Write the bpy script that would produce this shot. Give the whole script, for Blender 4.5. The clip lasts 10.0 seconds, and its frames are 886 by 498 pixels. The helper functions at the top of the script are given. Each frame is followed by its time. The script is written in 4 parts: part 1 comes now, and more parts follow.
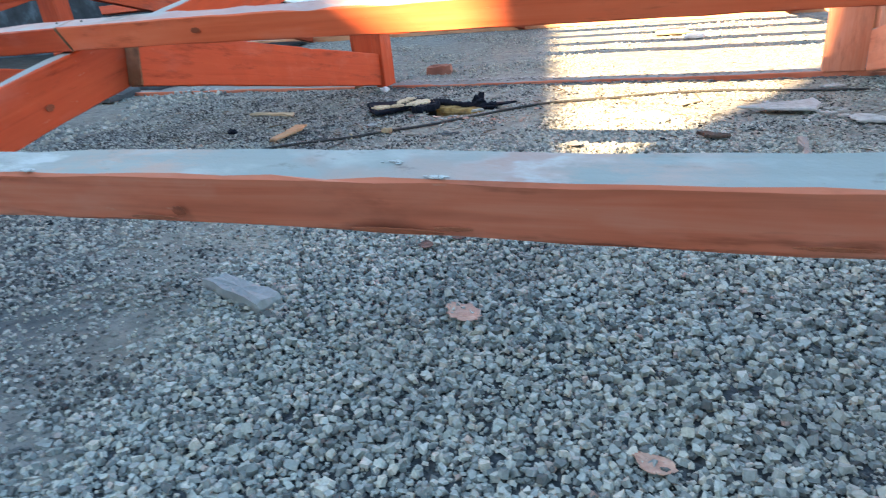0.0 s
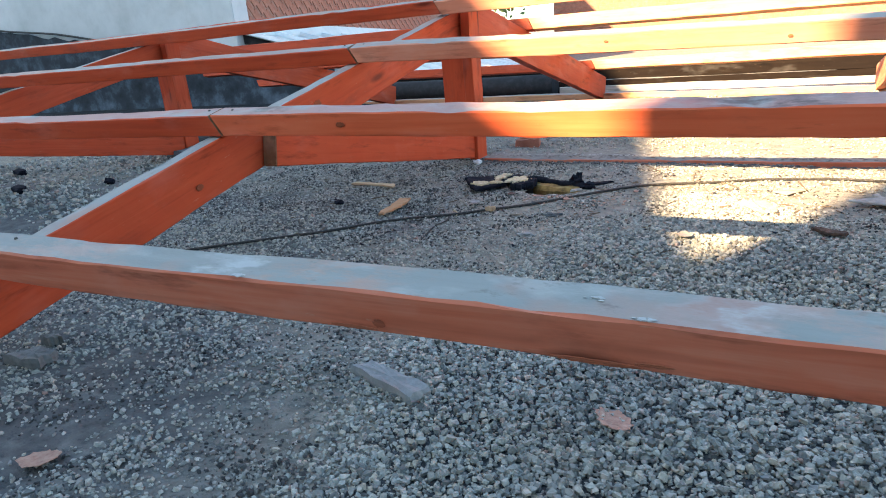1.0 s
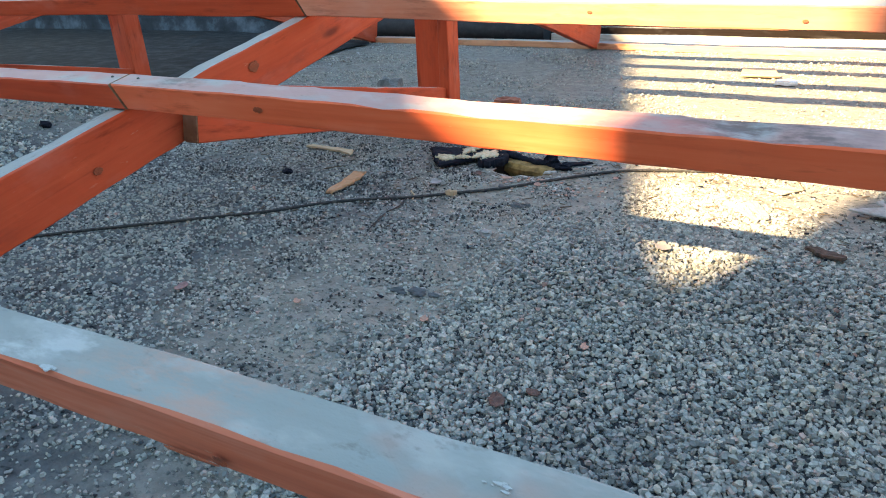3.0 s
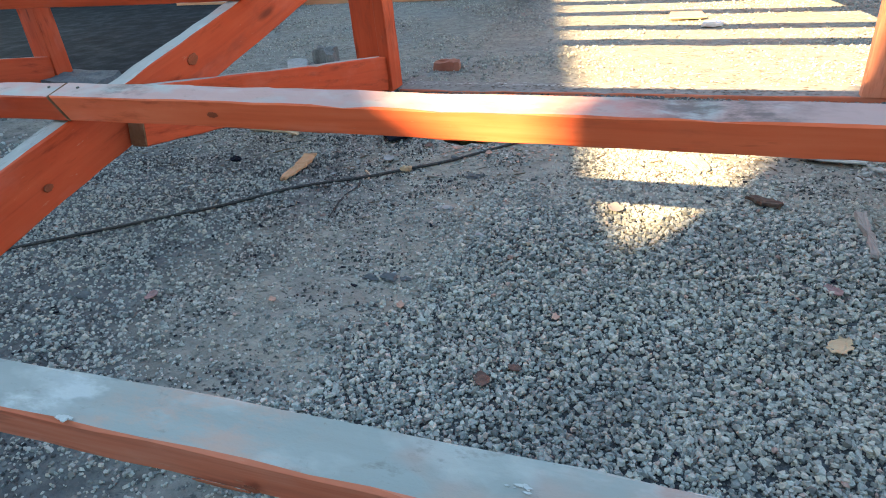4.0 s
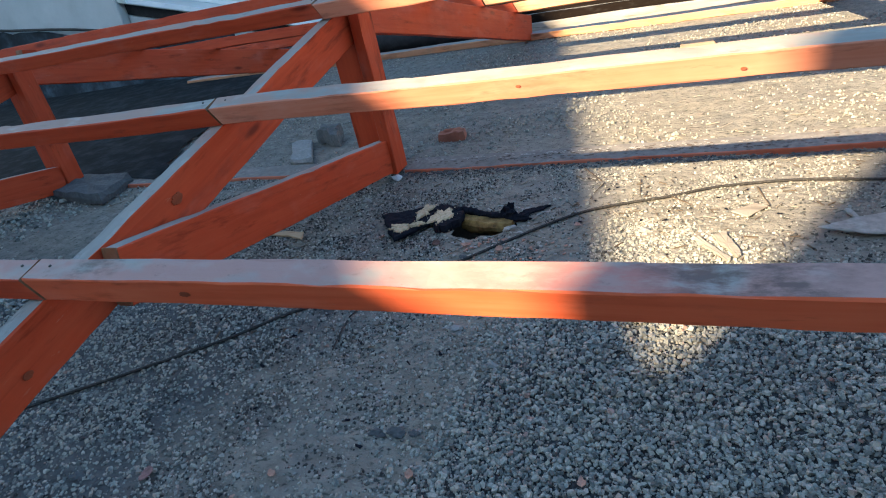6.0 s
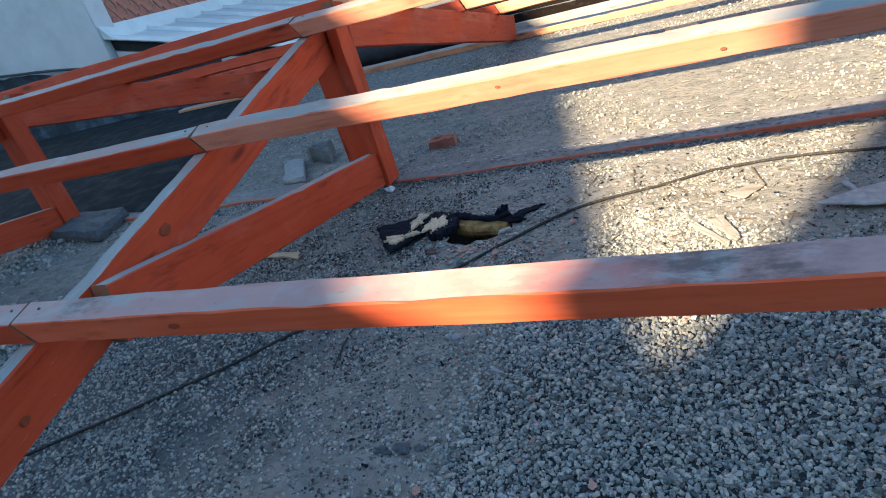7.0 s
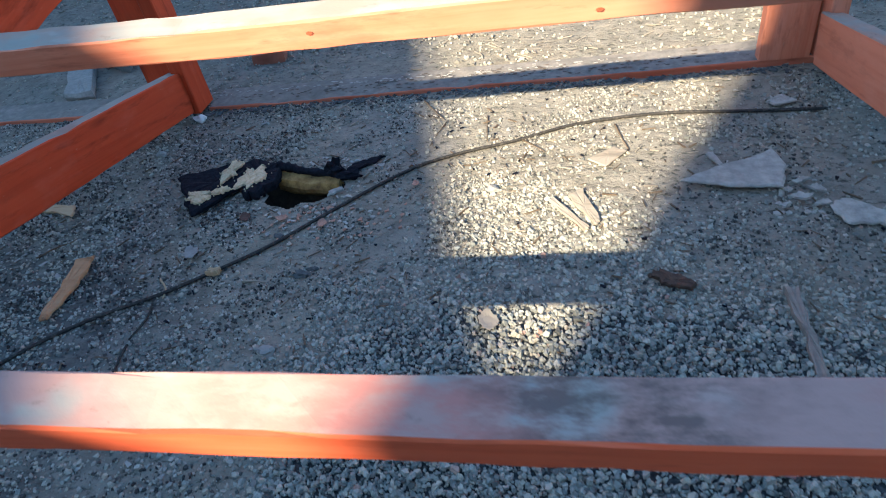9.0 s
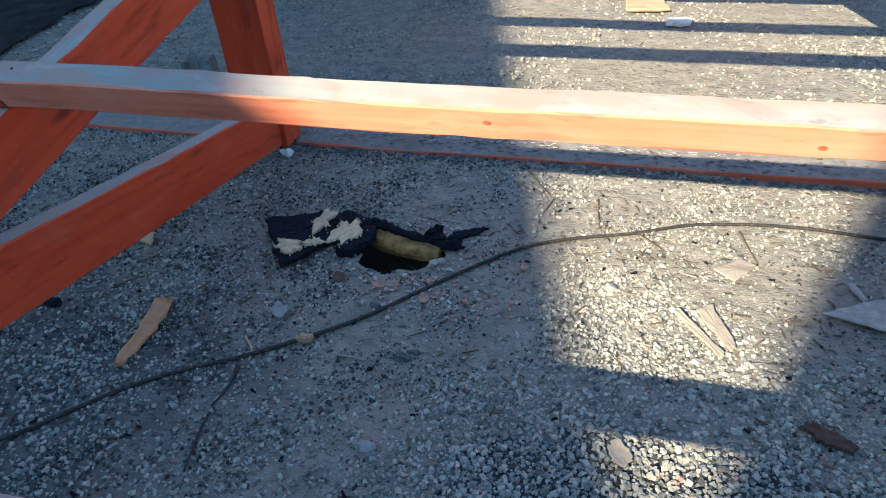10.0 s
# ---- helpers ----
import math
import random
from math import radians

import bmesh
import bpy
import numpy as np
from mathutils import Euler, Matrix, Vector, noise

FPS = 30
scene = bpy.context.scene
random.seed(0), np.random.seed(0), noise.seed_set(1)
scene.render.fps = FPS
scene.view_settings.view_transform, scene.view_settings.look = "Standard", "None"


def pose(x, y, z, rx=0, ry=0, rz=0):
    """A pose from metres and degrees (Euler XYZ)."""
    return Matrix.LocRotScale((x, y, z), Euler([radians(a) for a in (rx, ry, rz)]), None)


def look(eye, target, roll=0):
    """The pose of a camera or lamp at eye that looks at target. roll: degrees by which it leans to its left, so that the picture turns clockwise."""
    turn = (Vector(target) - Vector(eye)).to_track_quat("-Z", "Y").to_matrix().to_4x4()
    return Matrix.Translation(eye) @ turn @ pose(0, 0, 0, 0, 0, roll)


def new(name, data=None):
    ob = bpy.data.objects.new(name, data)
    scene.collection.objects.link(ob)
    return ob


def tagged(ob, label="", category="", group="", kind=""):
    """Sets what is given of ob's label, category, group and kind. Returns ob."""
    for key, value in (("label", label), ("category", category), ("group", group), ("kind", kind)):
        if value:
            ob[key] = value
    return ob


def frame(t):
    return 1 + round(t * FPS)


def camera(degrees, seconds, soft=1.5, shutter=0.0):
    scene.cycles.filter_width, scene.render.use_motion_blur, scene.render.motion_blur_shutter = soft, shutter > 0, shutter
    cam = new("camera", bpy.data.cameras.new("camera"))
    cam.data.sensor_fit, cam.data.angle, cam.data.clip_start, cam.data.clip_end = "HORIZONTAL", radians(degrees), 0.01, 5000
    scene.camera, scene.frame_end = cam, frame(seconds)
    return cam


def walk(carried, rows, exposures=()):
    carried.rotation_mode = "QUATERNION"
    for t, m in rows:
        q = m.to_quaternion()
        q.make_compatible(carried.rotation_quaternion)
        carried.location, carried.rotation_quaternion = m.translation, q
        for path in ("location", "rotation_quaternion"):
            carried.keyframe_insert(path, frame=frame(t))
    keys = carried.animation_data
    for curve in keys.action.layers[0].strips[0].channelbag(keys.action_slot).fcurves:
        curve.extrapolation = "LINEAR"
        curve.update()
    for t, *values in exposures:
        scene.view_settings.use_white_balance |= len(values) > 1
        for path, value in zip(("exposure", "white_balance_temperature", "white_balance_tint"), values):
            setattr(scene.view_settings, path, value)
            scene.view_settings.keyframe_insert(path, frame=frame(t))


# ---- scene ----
cam = camera(69.8, 10.0, soft=1.0, shutter=0.25)
EXPOSURES = [(0.0, 4.1, 6750, -5), (1.0, 3.7, 6950, -2), (2.0, 3.85, 7200, -3), (3.3, 3.75, 6850, -7), (4.2, 3.78, 7000, -7), (4.55, 3.75, 6900, -6), (4.85, 3.25, 6300, -6), (5.5, 2.78, 5900, -7), (6.0, 2.85, 5900, -7), (7.5, 2.88, 5450, -7), (8.0, 2.88, 5450, -8), (9.0, 2.82, 5300, -9), (10.0, 2.65, 5150, -10)]
PATH = [
    (0, (1.058, 0.199, 0.457), (0.301, 1.871, -0.336), -5.8),
    (0.5, (1.026, 0.151, 0.515), (0.131, 1.78, -0.223), -6.8),
    (1, (0.937, 0.118, 0.567), (0.017, 1.778, -0.065), -4.9),
    (1.5, (0.911, 0.193, 0.546), (0.273, 1.935, -0.202), -1.4),
    (2, (0.927, 0.277, 0.544), (0.28, 2.018, -0.197), -1.6),
    (2.2, (0.944, 0.316, 0.539), (0.23, 2.029, -0.206), -1.3),
    (3.3, (0.899, 0.409, 0.686), (0.038, 1.965, -0.229), -3.0),
    (3.5, (0.894, 0.407, 0.698), (0.149, 1.98, -0.286), -3.7),
    (4, (0.875, 0.381, 0.724), (0.19, 1.987, -0.252), -5.3),
    (4.5, (0.894, 0.411, 0.72), (0.057, 1.964, -0.22), -10.0),
    (5, (0.932, 0.633, 0.798), (0.05, 2.255, 0.029), -13.4),
    (5.5, (0.943, 0.637, 0.884), (0.169, 2.307, 0.101), -11.4),
    (6, (0.884, 0.62, 0.874), (0.092, 2.221, -0.027), -12.6),
    (6.2, (0.889, 0.609, 0.878), (0.1, 2.204, -0.036), -11.8),
    (7.3, (0.928, 0.715, 0.829), (0.111, 2.317, -0.046), -19.1),
    (7.5, (0.978, 0.784, 0.8), (0.277, 2.399, -0.149), -15.2),
    (8, (0.995, 0.889, 0.848), (0.288, 2.474, -0.146), -21.4),
    (8.5, (0.957, 0.941, 0.847), (0.368, 2.499, -0.26), -17.0),
    (9, (0.889, 1.03, 0.867), (0.478, 2.527, -0.393), -11.4),
    (9.5, (0.726, 1.1, 0.933), (0.275, 2.687, -0.198), -6.3),
    (10, (0.634, 1.155, 0.931), (0.201, 2.696, -0.268), -3.4),
]
walk(cam, [(t, look(eye, target, roll)) for t, eye, target, roll in PATH], EXPOSURES)

# ---- light ----
SUN_WAY = Vector((0.64, 1.55, -1.0)).normalized()
world = bpy.data.worlds.new("sky")
scene.world = world
world.use_nodes = True
wn = world.node_tree
sky = wn.nodes.new("ShaderNodeTexSky")
sky.sky_type = "NISHITA"
sky.sun_disc = False
sky.sun_elevation = math.asin(-SUN_WAY.z)
sky.sun_rotation = math.atan2(-SUN_WAY.x, -SUN_WAY.y)
sky.altitude = 200
sky.ozone_density = 2.5
wn.links.new(sky.outputs[0], wn.nodes["Background"].inputs[0])
wn.nodes["Background"].inputs[1].default_value = 0.056
sun_data = bpy.data.lights.new("sun", "SUN")
sun_data.energy = 2.95
sun_data.angle = radians(0.53)
sun_data.color = (1.0, 0.67, 0.43)
sun = new("sun", sun_data)
sun.matrix_world = look((0, 0, 20), Vector((0, 0, 20)) + SUN_WAY)


# ---- materials ----
class Mat:
    """A node material with short ways to add nodes."""

    def __init__(self, name, rough=0.7, metal=0.0):
        self.m = bpy.data.materials.new(name)
        self.m.use_nodes = True
        self.t = self.m.node_tree
        self.b = self.t.nodes["Principled BSDF"]
        self.b.inputs["Roughness"].default_value = rough
        self.b.inputs["Metallic"].default_value = metal
        self.tc = self.t.nodes.new("ShaderNodeTexCoord")
        self.oi = None

    def put(self, sock, v):
        if isinstance(v, bpy.types.NodeSocket):
            self.t.links.new(v, sock)
        elif isinstance(v, (tuple, list)) and len(v) == 3 and sock.type == "RGBA":
            sock.default_value = (*v, 1)
        else:
            sock.default_value = v

    def rand(self):
        if self.oi is None:
            self.oi = self.t.nodes.new("ShaderNodeObjectInfo")
        return self.oi.outputs["Random"]

    def island(self):
        return self.t.nodes.new("ShaderNodeNewGeometry").outputs["Random Per Island"]

    def coords(self, scale=(1, 1, 1), shift=False):
        mp = self.t.nodes.new("ShaderNodeMapping")
        self.put(mp.inputs["Vector"], self.tc.outputs["Object"])
        mp.inputs["Scale"].default_value = scale
        if shift:
            mul = self.t.nodes.new("ShaderNodeMath")
            mul.operation = "MULTIPLY"
            self.put(mul.inputs[0], self.rand())
            mul.inputs[1].default_value = 37.0
            self.put(mp.inputs["Location"], mul.outputs[0])
        return mp.outputs[0]

    def noise(self, vec, scale=5, detail=4, rough=0.55, distort=0.0):
        n = self.t.nodes.new("ShaderNodeTexNoise")
        self.put(n.inputs["Vector"], vec)
        n.inputs["Scale"].default_value = scale
        n.inputs["Detail"].default_value = detail
        n.inputs["Roughness"].default_value = rough
        n.inputs["Distortion"].default_value = distort
        return n.outputs[0]

    def voronoi(self, vec, scale=5, out="Distance"):
        n = self.t.nodes.new("ShaderNodeTexVoronoi")
        self.put(n.inputs["Vector"], vec)
        n.inputs["Scale"].default_value = scale
        return n.outputs[out]

    def ramp(self, fac, *stops):
        n = self.t.nodes.new("ShaderNodeValToRGB")
        self.put(n.inputs[0], fac)
        e = n.color_ramp.elements
        while len(e) < len(stops):
            e.new(0.5)
        for k, (p, c) in zip(e, stops):
            k.position = p
            k.color = (*c, 1) if isinstance(c, tuple) else (c, c, c, 1)
        return n.outputs[0]

    def mix(self, fac, a, b, how="MIX"):
        n = self.t.nodes.new("ShaderNodeMix")
        n.data_type = "RGBA"
        n.blend_type = how
        self.put(n.inputs[0], fac)
        self.put(n.inputs[6], a)
        self.put(n.inputs[7], b)
        return n.outputs[2]

    def bump(self, height, strength=0.3, distance=0.01, under=None):
        n = self.t.nodes.new("ShaderNodeBump")
        n.inputs["Strength"].default_value = strength
        n.inputs["Distance"].default_value = distance
        self.put(n.inputs["Height"], height)
        if under is not None:
            self.put(n.inputs["Normal"], under)
        return n.outputs[0]

    def done(self, colour, normal=None, rough=None):
        self.put(self.b.inputs["Base Color"], colour)
        if normal is not None:
            self.put(self.b.inputs["Normal"], normal)
        if rough is not None:
            self.put(self.b.inputs["Roughness"], rough)
        return self.m


def stained_wood(name, dark, mid, light, rough=0.6):
    m = Mat(name, rough)
    m.b.inputs["Specular IOR Level"].default_value = 0.22
    long = m.coords((1.0, 22, 22), True)
    wide = m.coords((1.5, 5, 5), True)
    grain = m.noise(long, 3.0, 6, 0.55, 0.5)
    patch = m.noise(wide, 2.2, 4, 0.6)
    col = m.ramp(grain, (0.2, dark), (0.5, mid), (0.85, light))
    col = m.mix(m.ramp(patch, (0.35, 0.1), (0.75, 0.8)), col, m.ramp(patch, (0.3, mid), (0.8, light)))
    # knots, drawn out along the board
    knot = m.voronoi(m.coords((2.0, 8, 8), True), 1.0)
    col = m.mix(m.ramp(knot, (0.04, 0.8), (0.075, 0.45), (0.12, 0.0)), col, tuple(c * 0.35 for c in dark))
    # dirty streaks and scuffs
    streak = m.noise(m.coords((2.5, 14, 14), True), 2.0, 5, 0.65)
    col = m.mix(m.ramp(streak, (0.56, 0.0), (0.7, 0.6)), col, tuple(c * 0.4 for c in dark))
    scuff = m.noise(m.coords((14, 50, 50), True), 2.0, 3, 0.7)
    col = m.mix(m.ramp(scuff, (0.68, 0.0), (0.78, 0.3)), col, (0.5, 0.36, 0.27))
    grime = m.noise(m.coords((2.2, 7, 7), True), 1.6, 6, 0.68)
    col = m.mix(m.ramp(grime, (0.56, 0.0), (0.72, 0.45)), col, tuple(c * 0.45 + 0.018 for c in dark))
    fade = m.noise(m.coords((1.6, 4, 4), True), 2.6, 4, 0.6)
    col = m.mix(m.ramp(fade, (0.55, 0.0), (0.7, 0.35)), col, tuple(min(1.0, c * 0.9 + 0.07) for c in light))
    n = m.bump(grain, 0.3, 0.0015, m.bump(scuff, 0.2, 0.0015))
    return m.done(col, n, m.ramp(patch, (0.3, rough - 0.1), (0.7, rough + 0.15)))


def dusty_wood(name, base, pink, pale=(0.62, 0.6, 0.57), reach=0.56, muddy=()):
    """The upper sides: dusted grey, the stain worn thin."""
    m = Mat(name, 0.85)
    m.b.inputs["Specular IOR Level"].default_value = 0.3
    grain = m.noise(m.coords((1.2, 18, 18), True), 3.0, 5, 0.55, 0.3)
    patch = m.noise(m.coords((2.4, 4, 4), True), 1.5, 4, 0.55)
    speck = m.noise(m.coords((40, 70, 70), True), 2.0, 3, 0.7)
    col = m.ramp(grain, (0.2, tuple(c * 0.86 for c in base)), (0.6, base), (0.9, tuple(min(1, c * 1.1) for c in base)))
    col = m.mix(m.ramp(patch, (reach, 0.0), (reach + 0.08, 0.65)), col, pink)
    worn = m.noise(m.coords((5, 9, 9), True), 1.7, 4, 0.6)
    col = m.mix(m.ramp(worn, (0.55, 0.0), (0.68, 0.4)), col, pale)
    stain = m.noise(m.coords((5, 11, 11), True), 2.3, 6, 0.72)
    col = m.mix(m.ramp(stain, (0.6, 0.0), (0.7, 0.55)), col, (0.13, 0.1, 0.085))
    col = m.mix(m.ramp(speck, (0.68, 0.0), (0.75, 0.6)), col, (0.2, 0.17, 0.14))
    # places along the board with a look of their own: (place, half length, colour)
    for at, half, tint in muddy:
        sep = m.t.nodes.new("ShaderNodeSeparateXYZ")
        m.put(sep.inputs[0], m.tc.outputs["Object"])
        rng_ = m.t.nodes.new("ShaderNodeMapRange")
        ragged = m.t.nodes.new("ShaderNodeMath")
        ragged.operation = "MULTIPLY_ADD"
        m.put(ragged.inputs[0], m.noise(m.coords((6, 14, 14)), 2.0, 4, 0.6))
        ragged.inputs[1].default_value = 0.24
        m.put(ragged.inputs[2], sep.outputs[0])
        m.put(rng_.inputs[0], ragged.outputs[0])
        rng_.inputs[1].default_value = at + 0.12 - half
        rng_.inputs[2].default_value = at + 0.12 + half
        win = m.ramp(rng_.outputs[0], (0.0, 0.0), (0.3, 1.0), (0.7, 1.0), (1.0, 0.0))
        blot = m.noise(m.coords((8, 20, 20)), 2.0, 6, 0.68)
        col = m.mix(m.mix(1.0, win, m.ramp(blot, (0.4, 0.0), (0.58, 0.75)), "MULTIPLY"), col, tint)
    return m.done(col, m.bump(speck, 0.35, 0.0015, m.bump(grain, 0.2, 0.0015)))


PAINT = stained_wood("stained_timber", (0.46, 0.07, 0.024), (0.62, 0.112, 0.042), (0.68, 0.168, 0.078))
# one stain: a darker copy for shaded boards, two paler copies for sunlit ones
SHADED = stained_wood("shaded_timber", (0.31, 0.034, 0.01), (0.46, 0.058, 0.018), (0.54, 0.092, 0.034))
LITPEACH = stained_wood("sunlit_timber", (0.47, 0.13, 0.068), (0.6, 0.215, 0.125), (0.66, 0.29, 0.19))
REARLIT = stained_wood("rear_sunlit_timber", (0.5, 0.2, 0.1), (0.63, 0.31, 0.16), (0.69, 0.4, 0.24), 0.7)
FADED = stained_wood("faded_stained_timber", (0.25, 0.065, 0.032), (0.5, 0.135, 0.072), (0.56, 0.25, 0.17), 0.7)
DUSTY = dusty_wood("dusty_timber_top", (0.31, 0.3, 0.275), (0.38, 0.235, 0.185), (0.48, 0.46, 0.42), 0.48)
MUDDYTOP = dusty_wood("muddy_pink_timber_top", (0.35, 0.325, 0.295), (0.46, 0.22, 0.185), (0.42, 0.36, 0.32), 0.41, ((1.05, 0.24, (0.46, 0.18, 0.15)), (1.72, 0.28, (0.48, 0.17, 0.145)), (1.27, 0.15, (0.1, 0.07, 0.062)), (0.14, 0.07, (0.16, 0.12, 0.1)), (1.66, 0.04, (0.14, 0.1, 0.09))))
LOWTOP = dusty_wood("dusty_low_timber_top", (0.27, 0.275, 0.252), (0.38, 0.25, 0.205), (0.46, 0.44, 0.41), 0.5, ((3.66, 0.13, (0.42, 0.26, 0.2)), (4.17, 0.14, (0.42, 0.28, 0.23)), (3.48, 0.05, (0.44, 0.43, 0.41)), (4.1, 0.06, (0.42, 0.4, 0.38)), (4.08, 0.03, (0.34, 0.2, 0.16)), (3.1, 0.2, (0.42, 0.3, 0.25))))
# brown end grain, darkened to carry the shade on the sawn ends
ENDGRAIN = stained_wood("shaded_cut_end", (0.12, 0.05, 0.025), (0.2, 0.09, 0.045), (0.3, 0.16, 0.08))
BAREWOOD = stained_wood("bare_wood", (0.3, 0.2, 0.11), (0.42, 0.3, 0.18), (0.5, 0.39, 0.26))
PALEWOOD = stained_wood("pale_splinter", (0.23, 0.205, 0.165), (0.29, 0.262, 0.215), (0.35, 0.32, 0.27))
STICKWOOD = stained_wood("grey_stick", (0.17, 0.145, 0.125), (0.24, 0.21, 0.185), (0.3, 0.265, 0.235))
GREYWOOD = stained_wood("weathered_plank", (0.2, 0.185, 0.165), (0.31, 0.29, 0.26), (0.42, 0.4, 0.37))


def speckled(name, cols, scale=60, rough=0.85, bump=0.5):
    m = Mat(name, rough)
    fine = m.noise(m.coords(), scale, 5, 0.65)
    big = m.noise(m.coords(), scale / 9, 4, 0.6)
    col = m.ramp(fine, (0.3, cols[0]), (0.5, cols[1]), (0.7, cols[2]))
    col = m.mix(m.ramp(big, (0.4, 0.0), (0.7, 0.5)), col, tuple(c * 0.6 for c in cols[1]))
    return m.done(col, m.bump(fine, bump, 0.004))


def ground_material():
    m = Mat("gritty_dirt", 0.95)
    m.b.inputs["Specular IOR Level"].default_value = 0.15
    c = m.coords()
    fine = m.noise(c, 260, 4, 0.7)
    mid = m.noise(c, 16, 6, 0.62)
    big = m.noise(c, 2.1, 5, 0.6)
    col = m.ramp(mid, (0.28, (0.159, 0.150, 0.124)), (0.5, (0.249, 0.234, 0.194)), (0.74, (0.339, 0.314, 0.257)))
    col = m.mix(m.ramp(big, (0.42, 0.0), (0.6, 0.6)), col, m.ramp(mid, (0.3, (0.159, 0.160, 0.151)), (0.7, (0.286, 0.282, 0.257))))
    # trodden dust, dark crumbs and holes, pale grit
    col = m.mix(m.ramp(fine, (0.3, 0.4), (0.46, 0.0)), col, (0.095, 0.088, 0.074))
    clod = m.noise(m.coords((1.0, 1.6, 1.0)), 46, 5, 0.66, 0.4)
    col = m.mix(m.ramp(clod, (0.36, 0.85), (0.45, 0.0)), col, (0.048, 0.054, 0.047))
    col = m.mix(m.ramp(clod, (0.62, 0.0), (0.72, 0.45)), col, (0.498, 0.455, 0.369))
    grit = m.voronoi(c, 170)
    col = m.mix(m.ramp(grit, (0.08, 0.5), (0.2, 0.0)), col, (0.488, 0.450, 0.378))
    # brown and reddish dust
    col = m.mix(m.ramp(m.noise(c, 4.2, 4, 0.6), (0.56, 0.0), (0.68, 0.4)), col, (0.22, 0.185, 0.145))
    col = m.mix(m.ramp(m.noise(c, 8, 3, 0.5), (0.66, 0.0), (0.78, 0.4)), col, (0.3, 0.16, 0.14))
    # soil darker towards the left side, weaker from y = 1.9 on
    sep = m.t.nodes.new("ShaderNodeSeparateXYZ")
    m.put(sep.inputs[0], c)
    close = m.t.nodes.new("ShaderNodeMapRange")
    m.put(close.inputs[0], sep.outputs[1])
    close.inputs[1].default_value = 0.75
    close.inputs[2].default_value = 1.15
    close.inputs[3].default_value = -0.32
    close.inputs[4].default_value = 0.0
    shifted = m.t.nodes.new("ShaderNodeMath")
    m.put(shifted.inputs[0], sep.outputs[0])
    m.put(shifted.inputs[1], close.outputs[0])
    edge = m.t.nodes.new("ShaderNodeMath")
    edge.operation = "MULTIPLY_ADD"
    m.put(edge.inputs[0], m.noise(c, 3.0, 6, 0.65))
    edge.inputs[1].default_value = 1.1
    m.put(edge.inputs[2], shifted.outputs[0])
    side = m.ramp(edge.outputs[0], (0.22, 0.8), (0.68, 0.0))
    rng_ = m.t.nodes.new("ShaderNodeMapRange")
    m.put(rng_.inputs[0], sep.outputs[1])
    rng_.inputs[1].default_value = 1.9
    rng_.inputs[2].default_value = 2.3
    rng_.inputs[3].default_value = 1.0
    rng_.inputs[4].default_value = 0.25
    dark_part = m.mix(1.0, side, rng_.outputs[0], "MULTIPLY")
    col = m.mix(dark_part, col, m.ramp(mid, (0.3, (0.035, 0.037, 0.042)), (0.55, (0.085, 0.09, 0.097)), (0.75, (0.17, 0.178, 0.182))))
    n = m.bump(fine, 0.35, 0.002, m.bump(clod, 0.85, 0.008, m.bump(mid, 0.6, 0.014)))
    return m.done(col, n)


def stone_material(name, dusty):
    m = Mat(name, 0.85)
    m.b.inputs["Specular IOR Level"].default_value = 0.3
    r = m.island()
    col = m.ramp(r, (0.0, (0.063, 0.067, 0.065)), (0.14, (0.153, 0.164, 0.156)), (0.42, (0.267, 0.278, 0.257)), (0.76, (0.383, 0.388, 0.344)), (0.9, (0.377, 0.348, 0.280)), (0.985, (0.469, 0.444, 0.385)), (1.0, (0.316, 0.192, 0.157)))
    f = m.noise(m.coords(), 260, 3, 0.6)
    col = m.mix(0.5, col, m.ramp(f, (0.3, 0.35), (0.7, 0.75)), "OVERLAY")
    dark_part = m.noise(m.coords(), 3.2, 6, 0.65)
    col = m.mix(m.ramp(dark_part, (0.34, 0.4), (0.46, 0.0)), col, (0.075, 0.082, 0.088))
    col = m.mix(dusty, col, (0.34, 0.32, 0.275))
    dust = m.noise(m.coords(), 5.0, 4, 0.6)
    col = m.mix(m.ramp(dust, (0.55, 0.0), (0.7, 0.4)), col, (0.27, 0.25, 0.215))
    return m.done(col, m.bump(f, 0.3, 0.002))


def crumb_material():
    m = Mat("soil_crumb_and_shadow_speck", 0.95)
    m.b.inputs["Specular IOR Level"].default_value = 0.15
    # dark half: dark grit plus the dirt's small shadows, painted as crumb colour
    col = m.ramp(m.island(), (0.0, (0.035, 0.036, 0.038)), (0.5, (0.1, 0.1, 0.098)), (0.62, (0.24, 0.235, 0.215)), (0.86, (0.36, 0.35, 0.32)), (1.0, (0.46, 0.44, 0.4)))
    f = m.noise(m.coords(), 260, 3, 0.6)
    return m.done(m.mix(0.4, col, m.ramp(f, (0.3, 0.35), (0.7, 0.75)), "OVERLAY"), m.bump(f, 0.3, 0.002))


CRUMB = crumb_material()
GROUND = ground_material()
STONE = stone_material("crushed_stone", 0.08)
DIRTSTONE = stone_material("dusty_stone", 0.3)
# near-black ground: the shade in the gaps between gravel stones, put into colour
GAPSHADE = speckled("gravel_gap_shade", ((0.015, 0.017, 0.02), (0.045, 0.05, 0.054), (0.12, 0.125, 0.127)), 120, 0.95)
FELT = speckled("torn_roofing_felt", ((0.004, 0.005, 0.008), (0.009, 0.011, 0.019), (0.022, 0.025, 0.036)), 90, 0.85)
FELT.node_tree.nodes["Principled BSDF"].inputs["Specular IOR Level"].default_value = 0.12
